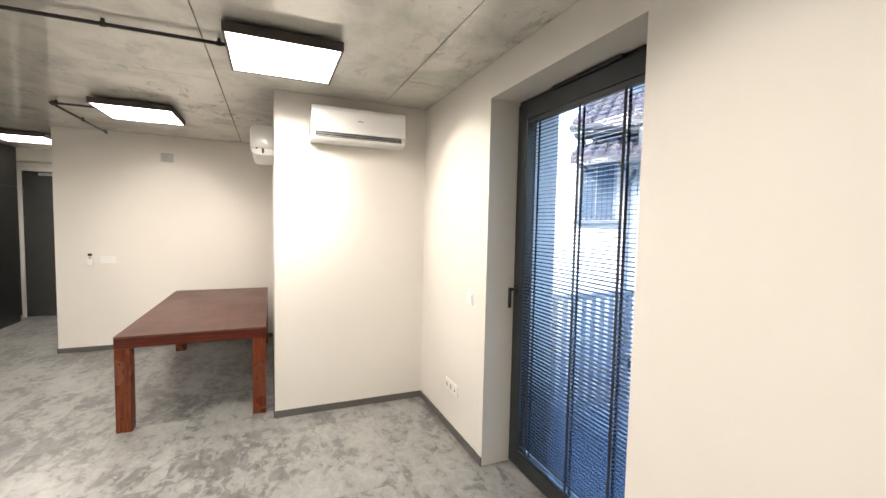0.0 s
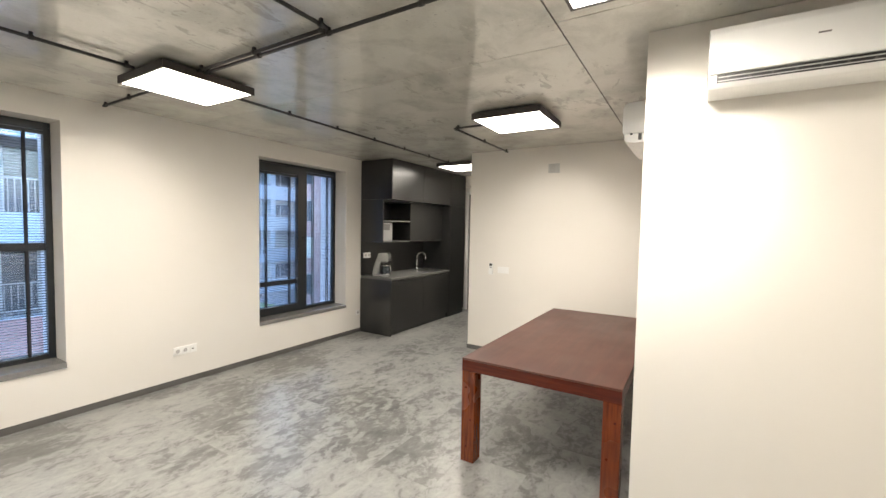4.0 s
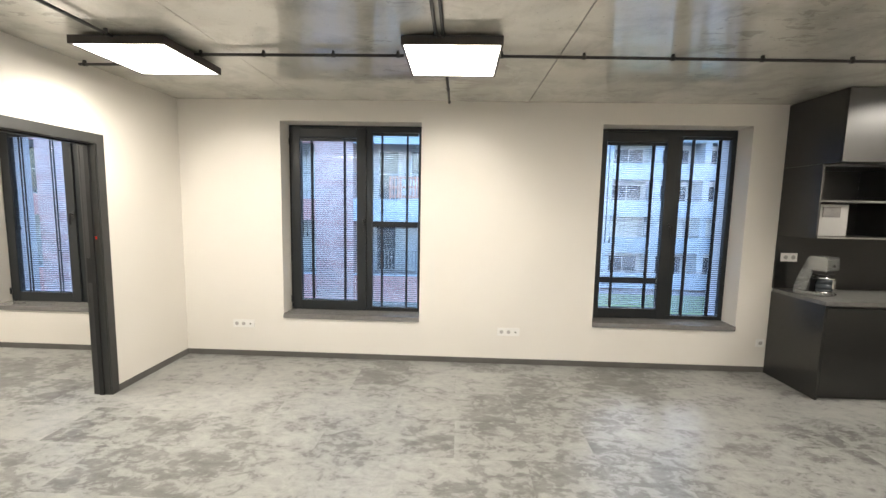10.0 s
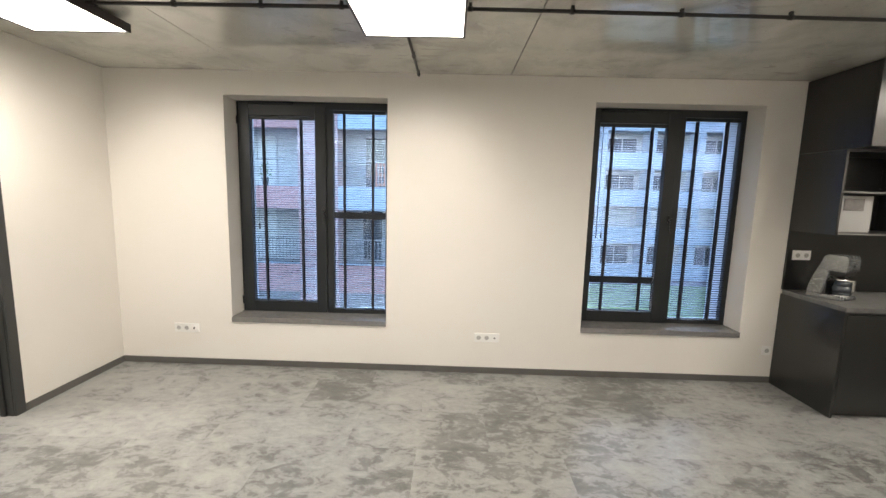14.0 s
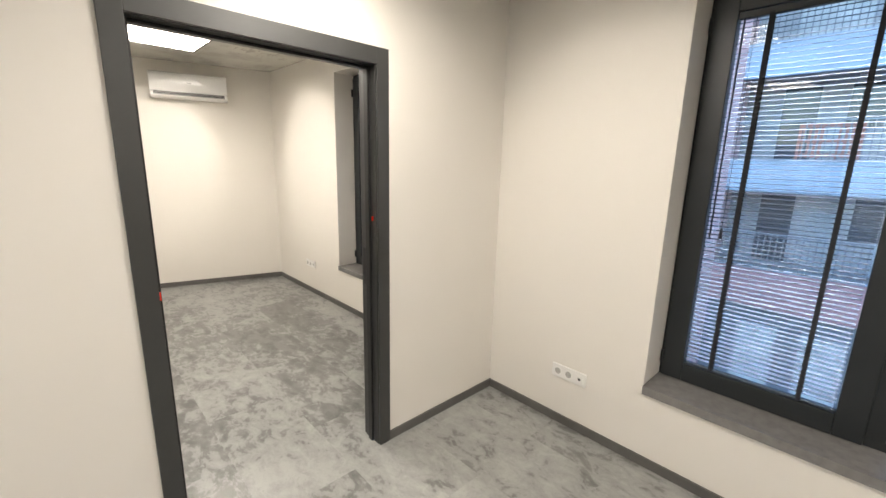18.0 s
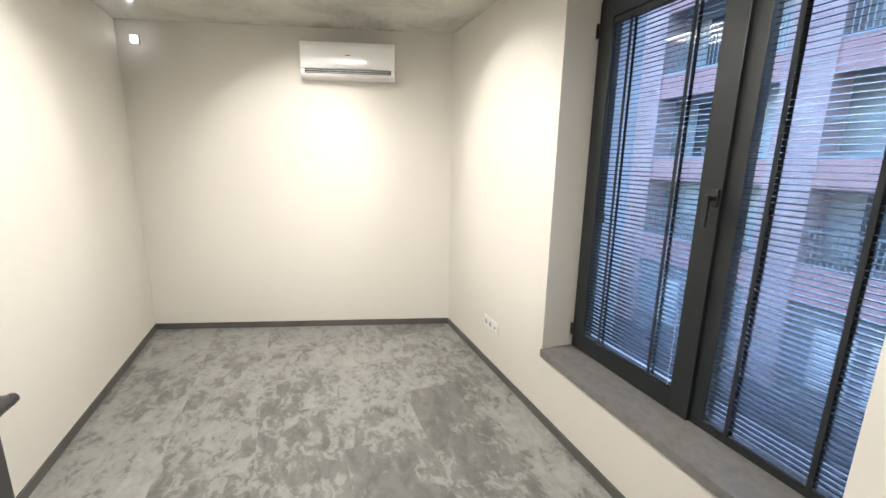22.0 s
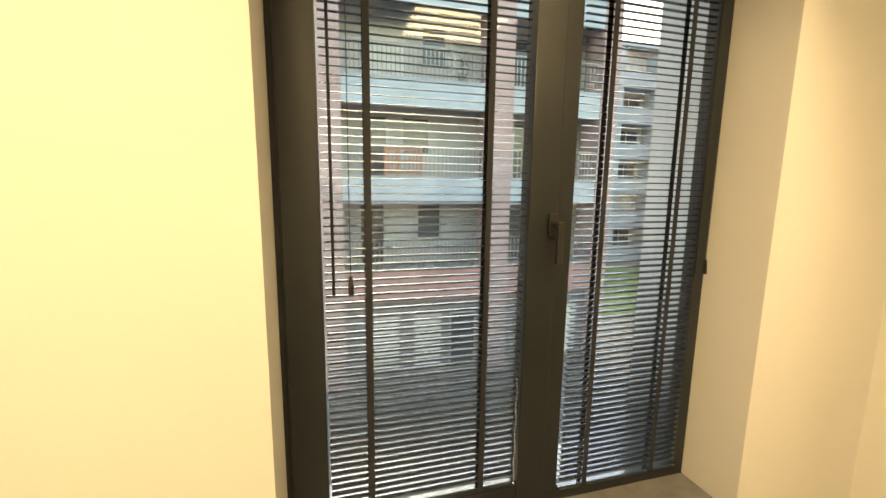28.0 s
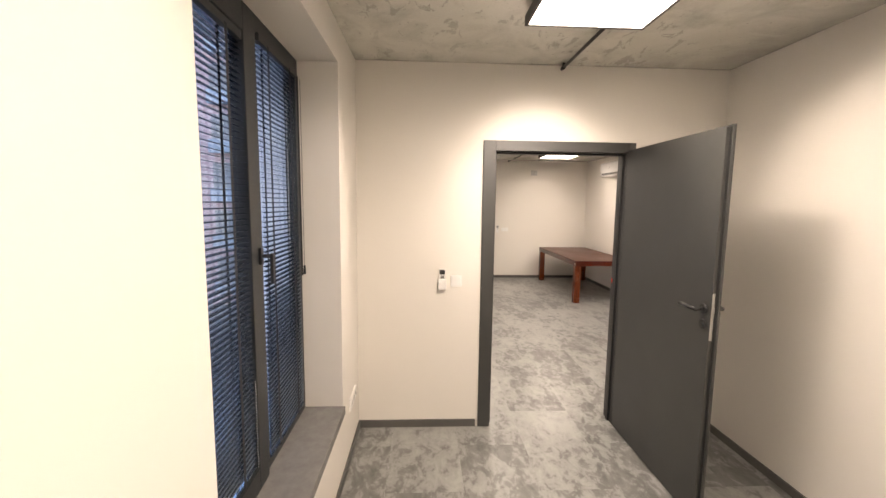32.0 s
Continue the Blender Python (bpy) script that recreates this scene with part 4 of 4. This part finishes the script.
# ------------------------------------------------------------------ entrance door
def make_entrance():
    d = thing("door_3", (0, 0, 0), 0, "closed dark grey entrance door in a white frame", "door", "", "structure")
    y0, y1, zt = -1.49, -0.48, 2.33
    part("door_frame", boxes(((8.365, y1 - 0.05, 0), (8.55, y1, zt)), ((8.365, y0, 0), (8.55, y0 + 0.05, zt)), ((8.365, y0 + 0.05, zt - 0.05), (8.55, y1 - 0.05, zt)), bev=0.003), PLASTIC, d, "white painted steel frame")
    part("leaf", boxes(((8.41, y0 + 0.052, 0.006), (8.46, y1 - 0.052, zt - 0.053)), bev=0.002), DOORPAINT, d, "dark grey door leaf")
    c = part("door_closer", boxes(((8.37, -1.08, zt - 0.115), (8.41, -0.74, zt - 0.075)), bev=0.003), STEEL, d, "silver overhead door closer")
    part("arm", boxes(((8.375, -1.0, zt - 0.058), (8.395, -0.78, zt - 0.048))), STEEL, c)
    for z in (0.28, 1.55, 1.95):
        bm = bmesh.new()
        tube(bm, (8.40, y1 - 0.052, z - 0.05), (8.40, y1 - 0.052, z + 0.05), 0.010, 10)
        part("hinge", bm, STEEL, d)
    bm = bmesh.new()
    tube(bm, (8.41, y0 + 0.13, 1.05), (8.36, y0 + 0.13, 1.05), 0.011, 12)
    tube(bm, (8.365, y0 + 0.125, 1.05), (8.365, y0 + 0.26, 1.05), 0.010, 12)
    part("handle", bm, STEEL, d)
    part("lock_box", boxes(((8.375, y0 + 0.07, 1.10), (8.41, y0 + 0.20, 1.20)), bev=0.004), DARKPL, d, "black electronic lock")


make_entrance()


# ------------------------------------------------------------------ outside
def make_brick(name, a, b, mortar, scale):
    m = material(name, a, 0.8)
    n, l, bs = nodes(m)
    geo = n.new("ShaderNodeNewGeometry")
    sep = n.new("ShaderNodeSeparateXYZ")
    l.new(geo.outputs["Position"], sep.inputs[0])
    add = n.new("ShaderNodeMath")
    l.new(sep.outputs[0], add.inputs[0])
    l.new(sep.outputs[1], add.inputs[1])
    com = n.new("ShaderNodeCombineXYZ")
    l.new(add.outputs[0], com.inputs[0])
    l.new(sep.outputs[2], com.inputs[1])
    t = n.new("ShaderNodeTexBrick")
    t.inputs["Scale"].default_value = scale
    t.inputs["Color1"].default_value, t.inputs["Color2"].default_value = (*a, 1), (*b, 1)
    t.inputs["Mortar"].default_value = (*mortar, 1)
    t.inputs["Mortar Size"].default_value = 0.010
    t.inputs["Brick Width"].default_value, t.inputs["Row Height"].default_value = 0.25, 0.075
    l.new(com.outputs[0], t.inputs["Vector"])
    v = coords(m)
    c = mixed(m, 0.18, t.outputs[0], ramp(m, noise_node(m, v, 1.5, 5), (0.3, grey(0.08)), (0.7, grey(0.5))))
    setin(m, "Base Color", c)
    return m


BRICK = make_brick("red_brick", (0.33, 0.175, 0.178), (0.41, 0.228, 0.228), (0.38, 0.33, 0.33), 1.0)
FARBRICK = make_brick("mauve_brick", (0.28, 0.155, 0.17), (0.35, 0.20, 0.215), (0.33, 0.29, 0.30), 1.0)
BAND = make_brushed("pale_concrete", (0.31, 0.375, 0.44), 0.7, 0.12, 1.2)
REDBAND = make_brushed("red_parapet", (0.37, 0.20, 0.20), 0.7, 0.12, 1.2)
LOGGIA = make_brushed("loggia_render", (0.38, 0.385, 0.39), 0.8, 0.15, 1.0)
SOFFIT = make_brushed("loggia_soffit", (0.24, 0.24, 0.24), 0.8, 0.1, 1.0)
CURTAIN = make_brushed("pale_curtain", (0.48, 0.49, 0.48), 0.9, 0.15, 3)
OUTFRAME = make_brushed("grey_window_frame", (0.35, 0.36, 0.37), 0.5)
RAIL = make_brushed("galvanised_rail", (0.22, 0.23, 0.24), 0.45, 0.1, 5, 0.3)
PAVING = make_brushed("paving", (0.15, 0.152, 0.155), 0.7, 0.2, 1.5)
# BASE: cladding grey, also the painted shade of the far building's loggias
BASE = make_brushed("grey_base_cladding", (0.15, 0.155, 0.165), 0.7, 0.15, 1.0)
BEIGE = make_brushed("white_render", (0.84, 0.79, 0.69), 0.85, 0.06, 1.0)
ROOFTILE = make_brushed("roof_tiles", (0.125, 0.098, 0.098), 0.8, 0.25, 6)
DECK = make_brushed("balcony_tiles", (0.36, 0.43, 0.50), 0.6, 0.15, 4)
SHUTTER = make_brushed("blue_shutter", (0.09, 0.14, 0.19), 0.6, 0.12, 4)
RACK = make_brushed("orange_rack", (0.40, 0.17, 0.12), 0.6, 0.15, 9)
LEAFGREEN = make_brushed("pot_plant_leaf", (0.06, 0.12, 0.04), 0.6, 0.3, 20)
GROUND = -5.4

LAWN = make_brushed("lawn_green", (0.13, 0.19, 0.075), 0.9, 0.35, 2.5)
solid("lawn", boxes(((9.5, 17.5, GROUND), (24.0, 30.0, GROUND + 0.06))), LAWN, "clipped green courtyard lawn", "lawn")
solid("ground", boxes(((-400, -400, GROUND - 0.3), (400, 400, GROUND))), PAVING, "grey paved courtyard ground", "ground")

FY = 12.6                                 # front of the opposite house
BACK = 14.2                               # back wall of its loggias
FLOORS = (-1.30, 1.80, 4.90, 8.00)        # loggia floors
PIERS = ((-20.6, -19.2), (-14.8, -13.4), (-9.0, -7.68), (-3.05, -1.49), (3.37, 4.28), (7.75, 8.45))


def make_house():
    h = thing("apartment_building", (0, 0, 0), 0, "red brick apartment building with loggias across the courtyard", "building")
    top = 10.45
    for a, b in PIERS:
        part("pier", boxes(((a, FY - 0.05, GROUND), (b, FY + 0.9, top))), BRICK, h, "red brick pier")
    part("back_wall", boxes(((-30, BACK, GROUND), (8.45, BACK + 6, top))), LOGGIA, h, "grey rendered wall behind the loggias")
    part("end_wall", boxes(((8.10, FY + 0.9, GROUND), (8.45, BACK, top))), BRICK, h)
    part("west_wall", boxes(((-30, FY, GROUND), (-20.6, BACK, top))), BRICK, h)
    part("roof", boxes(((-30.2, FY - 0.3, top), (8.7, BACK + 6.2, top + 0.35))), BAND, h)
    part("ground_floor", boxes(((-20.6, FY + 0.15, GROUND), (8.1, FY + 0.3, -2.42))), BASE, h, "dark grey ground-floor cladding")
    for i, x in enumerate((-17.9, -15.9, -12.4, -10.4, -6.9, -5.6, -4.2, -0.6, 0.9, 2.2, 5.0, 6.4)):
        w = part("shop_window", boxes(((x, FY + 0.10, -4.9), (x + 0.9, FY + 0.149, -3.0))), CURTAIN if i % 3 else OUTGLASS, h)
        part("frame", boxes(((x - 0.04, FY + 0.08, -4.94), (x, FY + 0.12, -2.96)), ((x + 0.9, FY + 0.08, -4.94), (x + 0.94, FY + 0.12, -2.96)), ((x, FY + 0.08, -3.0), (x + 0.9, FY + 0.12, -2.96))), OUTFRAME, w)
    for bay, (p, q) in enumerate(zip(PIERS, PIERS[1:])):
        xa, xb = p[1], q[0]
        red = bay < 3
        for fl, z in enumerate(FLOORS):
            low = fl == 0
            zb = z - (1.12 if low else 0.86)
            part("balcony_edge", boxes(((xa, FY, zb), (xb, FY + 0.20, z))), REDBAND if red or low else BAND, h, "coloured balcony parapet")
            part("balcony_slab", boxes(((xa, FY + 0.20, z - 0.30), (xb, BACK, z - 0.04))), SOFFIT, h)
            part("coping", boxes(((xa, FY - 0.03, z), (xb, FY + 0.22, z + 0.04))), BAND, h)
            r = part("railing", boxes(((xa, FY + 0.05, z + 1.02), (xb, FY + 0.09, z + 1.06))), RAIL, h)
            if not (fl == 1 and red):
                bm = bmesh.new()
                n = int((xb - xa) / 0.14)
                gap = (random.random() * 0.4 + 0.05) * (xb - xa)
                for i in range(1, n):
                    x = xa + (xb - xa) * i / n
                    if fl == 1 and x < xa + gap:
                        continue
                    box(bm, (x - 0.014, FY + 0.06, z + 0.04), (x + 0.014, FY + 0.08, z + 1.02))
                part("bars", bm, RAIL, r)
            # doors and windows at the back of the loggia
            x = xa + 0.35 + 0.5 * random.random()
            while x < xb - 1.1:
                w = random.choice((0.85, 0.95, 1.5))
                if x + w > xb - 0.2:
                    break
                zt = z + 2.12
                z_low = z if random.random() < 0.7 else z + 0.9
                g = part("window", boxes(((x, BACK - 0.03, z_low), (x + w, BACK - 0.004, zt))), random.choice((OUTGLASS, OUTGLASS, CURTAIN)), h)
                fm = bmesh.new()
                frame_ring(fm, x - 0.06, x + w + 0.06, z_low - 0.06, zt + 0.06, 0.07, BACK - 0.06, BACK - 0.035)
                part("frame", fm, OUTFRAME, g)
                x += w + 0.5 + 1.1 * random.random()
            bm = bmesh.new()
            tube(bm, ((xa + xb) / 2, FY + 0.9, z + 2.19), ((xa + xb) / 2, FY + 0.9, z + 2.25), 0.09, 12)
            part("ceiling_lamp", bm, OUTFRAME, h)
    return h


make_house()

rack = thing("slatted_rack", (0.55, 13.2, 1.80), 0, "orange-red slatted rack on the opposite balcony", "rack")
for x in (-0.62, -0.2, 0.2, 0.62):
    part("post", boxes(((x - 0.03, -0.15, 0), (x + 0.03, -0.09, 0.98))), RACK, rack)
for z in (0.12, 0.5, 0.9):
    part("rail", boxes(((-0.65, -0.16, z), (0.65, -0.10, z + 0.09))), RACK, rack)
part("slats", boxes(*[((-0.55 + 0.12 * i, -0.20, 0.1), (-0.49 + 0.12 * i, -0.165, 0.95)) for i in range(10) if i not in (4, 5)]), RACK, rack)


def make_pot_plant(x, z, s):
    t = thing("potted_plant", (x, 13.1, z), 0, "green pot plant on a balcony opposite", "plant", "balcony plants")
    bm = bmesh.new()
    tube(bm, (0, 0, 0), (0, 0, 0.3 * s), 0.10 * s, 12, 0.15 * s)
    part("pot", bm, BASE, t)
    bm = bmesh.new()
    for i in range(60):
        a, e, r = random.random() * 6.28, random.random() * 1.4, (0.12 + 0.25 * random.random()) * s
        c = Vector((math.cos(a) * math.cos(e) * r, math.sin(a) * math.cos(e) * r, 0.35 * s + math.sin(e) * r * 1.6))
        u = Vector((random.uniform(-1, 1), random.uniform(-1, 1), random.uniform(-1, 1))).normalized() * 0.06 * s
        v = u.orthogonal().normalized() * 0.022 * s
        f = [bm.verts.new(p) for p in (c - u, c + v, c + u, c - v)]
        bm.faces.new(f)
    part("leaves", bm, LEAFGREEN, t)


for x, z, s in ((-4.0, 4.94, 1.3), (-4.6, 1.84, 1.0), (2.6, 4.94, 1.2), (6.2, 1.84, 1.2), (-11.5, 1.84, 1.1), (5.6, 4.94, 1.0)):
    make_pot_plant(x, z, s)


SLATE = make_brushed("slate_blue_panel", (0.19, 0.23, 0.28), 0.6, 0.1, 1.0)


def make_far_house():
    """A taller brick house to the north-east, seen slantwise through the office window."""
    h = thing("brick_building", (25.0, 8.6, GROUND), 0, "tall distant brick building with loggias and small windows", "building")
    part("wall", boxes(((0, 0, 0), (14, 15.5, 21))), FARBRICK, h)
    part("roof", boxes(((-0.3, -0.3, 21), (14.3, 15.8, 21.4))), BAND, h)
    for fl in range(7):
        z = 1.2 + fl * 3.1
        for y in (5.6, 10.1, 14.3):
            w = part("window", boxes(((-0.04, y, z), (-0.01, y + 1.0, z + 1.7))), OUTGLASS if (fl + int(y)) % 3 else CURTAIN, h)
            part("frame", boxes(((-0.09, y - 0.07, z - 0.07), (-0.045, y, z + 1.77)), ((-0.09, y + 1.0, z - 0.07), (-0.045, y + 1.07, z + 1.77)), ((-0.09, y, z + 1.7), (-0.045, y + 1.0, z + 1.77))), OUTFRAME, w)
        for y in (0.3,):
            # no opening here: a dark sheet on the wall paints the loggia's shade
            l = part("loggia", boxes(((-0.02, y, z - 0.2), (-0.005, y + 4.5, z + 2.1))), BASE, h, "flat dark sheet painted as the shade in a loggia")
            part("balcony", boxes(((-0.5, y, z - 0.4), (-0.03, y + 4.5, z - 0.2)), ((-0.5, y, z - 0.2), (-0.44, y + 4.5, z + 0.45))), SLATE, l)
            part("post", boxes(((-0.5, y + 2.0, z - 0.2), (-0.03, y + 2.5, z + 2.1))), FARBRICK, l)


make_far_house()


def make_grey_house():
    """A pale grey block of flats further north, beyond the end of the brick one."""
    h = thing("grey_building", (11.0, 33.0, GROUND), 0, "distant pale grey block of flats with blue balconies", "building")
    part("wall", boxes(((0, 0, 0), (37, 10, 19.4))), LOGGIA, h)
    part("roof", boxes(((-0.2, -1.2, 19.4), (37.2, 10, 19.8))), BAND, h)
    for fl in range(6):
        z = 0.6 + fl * 3.1
        part("balcony", boxes(((0.1, -1.6, z - 0.35), (36.9, 0, z)), ((0.1, -1.6, z), (36.9, -1.5, z + 1.0))), BLUEBAND, h, "pale blue balcony front")
        part("handrail", boxes(((0.1, -1.6, z + 1.12), (36.9, -1.55, z + 1.17))), RAIL, h)
        for x in (0.2, 4.2, 8.2, 12.2, 16.2, 20.2, 24.2, 28.2, 32.2):
            part("pillar", boxes(((x, -1.5, z), (x + 0.55, -0.01, z + 2.75))), BAND, h, "pale concrete pillar")
        for x in (1.2, 5.3, 9.2, 13.3, 17.2, 21.3, 25.2, 29.3):
            w = part("window", boxes(((x, -0.05, z + 0.1), (x + 2.4, -0.01, z + 2.3))), OUTGLASS if (fl * 3 + int(x)) % 4 else CURTAIN, h)
            part("frame", boxes(((x - 0.08, -0.10, z), (x, -0.055, z + 2.38)), ((x + 2.4, -0.10, z), (x + 2.48, -0.055, z + 2.38)), ((x, -0.10, z + 2.3), (x + 2.4, -0.055, z + 2.38)), ((x + 1.15, -0.10, z + 0.1), (x + 1.22, -0.055, z + 2.3))), OUTFRAME, w)


BLUEBAND = make_brushed("pale_blue_panel", (0.30, 0.37, 0.45), 0.6, 0.1, 1.0)
make_grey_house()


def make_south_house():
    """The neighbour's rendered house, standing askew behind the balcony; its front is the plane y = 0."""
    h = thing("house", (6.3, -11.1, 0), -140.3, "white rendered house with tiled eaves behind the balcony", "house")
    part("wall", boxes(((-1.0, 0, GROUND), (9, 6, 3.75))), BEIGE, h, "white rendered wall")
    part("side_wing", boxes(((-7, 0.05, GROUND), (-1.0, 6, 3.25))), BEIGE, h, "white rendered side wing")
    bm = bmesh.new()
    prism(bm, [(-0.65, 3.52), (-0.65, 3.66), (3.0, 5.42), (6.6, 3.66), (6.6, 3.52), (3.0, 5.28)], "x", -1.35, 9.3)
    part("roof", bm, ROOFTILE, h, "weathered tile roof")
    part("soffit", boxes(((-1.3, -0.62, 3.47), (9.2, 0.0, 3.515))), EAVE, h, "dark boarded eaves")
    tile = mesh_of("roof_tile_row", roof_row(3.66 + 0.02, 5.42 + 0.02, -0.68, 3.0), ROOFTILE)
    for i in range(46):
        part("tile_row", tile, ROOFTILE, h).location = (-1.25 + i * 0.23, 0, 0)
    low = bmesh.new()
    prism(low, [(-0.95, 2.88), (-0.95, 2.98), (0.0, 3.40), (0.0, 3.28)], "x", -1.25, 1.30)
    p = part("porch_roof", low, ROOFTILE, h, "tiled canopy over the windows")
    part("fascia", boxes(((-1.27, -0.985, 2.84), (1.32, -0.952, 2.97))), EAVE, p)
    row = mesh_of("porch_tile_row", roof_row(3.0, 3.42, -0.97, 0.0), ROOFTILE)
    for i in range(11):
        part("tile_row", row, ROOFTILE, p).location = (-1.18 + i * 0.235, 0, 0)
    for x in (-1.1, -0.35, 0.42, 1.15):
        part("bracket", boxes(((x - 0.04, -0.9, 2.80), (x + 0.04, 0.0, 2.875))), EAVE, p)
    bm = bmesh.new()
    tube(bm, (-1.35, -0.70, 3.60), (9.3, -0.70, 3.60), 0.06, 10)
    part("gutter", bm, EAVE, h)
    bm = bmesh.new()
    tube(bm, (-0.02, -0.62, 3.55), (-0.02, -0.55, 3.1), 0.05, 10)
    tube(bm, (-0.12, -0.14, 2.80), (-0.24, -0.07, 2.45), 0.05, 10)
    tube(bm, (-0.24, -0.07, 2.45), (-0.24, -0.07, GROUND), 0.05, 10)
    part("downpipe", bm, BASE, h, "dark downpipe")
    for x0, x1, z0, z1, grille in ((-1.22, -0.52, 1.80, 2.95, 1), (0.60, 1.08, 1.32, 2.95, 0), (1.75, 2.25, 1.35, 1.85, 0), (0.50, 1.16, -1.0, 0.14, 1), (3.0, 3.9, 1.3, 2.9, 0), (2.6, 3.5, -2.0, -0.4, 1)):
        w = part("window", boxes(((x0, -0.012, z0), (x1, 0.04, z1))), SHUTTER, h, "blue-grey shuttered window")
        fm = bmesh.new()
        frame_ring(fm, x0 - 0.05, x1 + 0.05, z0 - 0.05, z1 + 0.05, 0.06, -0.05, 0.03)
        part("frame", fm, OUTFRAME, w)
        part("mullion", boxes((((x0 + x1) / 2 - 0.02, -0.035, z0), ((x0 + x1) / 2 + 0.02, -0.011, z1))), OUTFRAME, w)
        part("sill", boxes(((x0 - 0.14, -0.16, z0 - 0.12), (x1 + 0.14, 0.02, z0 - 0.055))), BASE, w)
        top = z1 - 0.05 if grille else z0 + 0.75
        n = int((x1 - x0 + 0.1) / 0.10)
        part("bars", boxes(*[((x0 - 0.03 + i * 0.10, -0.14, z0 - 0.05), (x0 - 0.012 + i * 0.10, -0.122, top)) for i in range(n + 1)],
                           ((x0 - 0.05, -0.145, top), (x1 + 0.05, -0.118, top + 0.025)), ((x0 - 0.05, -0.145, z0 + 0.05), (x1 + 0.05, -0.118, z0 + 0.07))), EAVE, w, "dark iron window bars")


def roof_row(z0, z1, y0, y1):
    """One running row of overlapping half-round roof tiles up a slope."""
    bm = bmesh.new()
    n = max(2, round(math.hypot(y1 - y0, z1 - z0) / 0.36))
    for i in range(n):
        f, g = i / n, min(1.0, (i + 1.12) / n)
        tube(bm, (0, y0 + (y1 - y0) * f, z0 + (z1 - z0) * f), (0, y0 + (y1 - y0) * g, z0 + (z1 - z0) * g), 0.085, 8, 0.062)
    return bm


EAVE = make_brushed("dark_eaves", (0.06, 0.055, 0.055), 0.7, 0.2, 5)
make_south_house()
YARD = make_brushed("pale_yard", (0.55, 0.56, 0.56), 0.8, 0.15, 1.5)
solid("yard", boxes(((-6.0, -14.0, GROUND), (16.0, -8.6, -2.7))), YARD, "pale raised concrete yard of the neighbour", "yard")

solid("balcony_floor", boxes(((-3.0, -8.2, -0.22), (2.82, SOUTH - WALLT, -0.03))), DECK, "pale grey tiled balcony floor", "balcony")
solid("balcony_soffit", boxes(((-3.0, -7.6, 2.78), (2.78, SOUTH - WALLT, 3.0))), FACADE, "blue-grey underside of the balcony above", "balcony")


def make_railing(a, b):
    r = thing("balcony_railing", (0, 0, 0), 0, "grey metal balcony railing with flat upright bars", "railing", "balcony railings")
    a, b = Vector((*a, 0)), Vector((*b, 0))
    L = (b - a).length
    ang = math.degrees(math.atan2(b.y - a.y, b.x - a.x))
    m = pose(a.x, a.y, 0, 0, 0, ang)
    r.matrix_world = m
    part("top_rail", boxes(((0, -0.025, 0.99), (L, 0.025, 1.03)), bev=0.003), RAIL, r)
    part("bottom_rail", boxes(((0, -0.02, 0.05), (L, 0.02, 0.085))), RAIL, r)
    bar = mesh_of("bar", boxes(((-0.022, -0.006, 0.085), (0.022, 0.006, 0.99))), RAIL)
    n = int(L / 0.10)
    for i in range(n + 1):
        o = part("bar", bar, RAIL, r)
        o.location = (i * L / n, 0, 0)
    for x in (0.02, L / 2, L - 0.02):
        part("post", boxes(((x - 0.02, -0.02, -0.03), (x + 0.02, 0.02, 0.99))), RAIL, r)


make_railing((2.73, -5.90), (2.73, -8.10))
make_railing((2.69, -8.13), (-2.9, -8.13))


# ------------------------------------------------------------------ floor tiles
def lay_tiles():
    tw, tl = 0.457, 0.914
    me = mesh_of("tile", boxes(((0, 0, -0.004), (tl - 0.0004, tw - 0.0004, 0.0))), FLOOR)
    row, y = 0, -5.74
    while y < 0.3:
        x = -4.95 - (0.457 if row % 2 else 0.0)
        while x < 8.6:
            hidden = (x > 3.7 and y < -4.6) or (x > 6.2 and y < -2.4) or x + tl < -3.7 + 0.262 * max(y, -2.7) or (x + tl < -2.4 and y < -3.2)
            if not hidden:
                t = part("tile", me, FLOOR, floor)
                t.location = (x, y, random.uniform(-0.0002, 0.0))
            x += tl
        y += tw
        row += 1


lay_tiles()
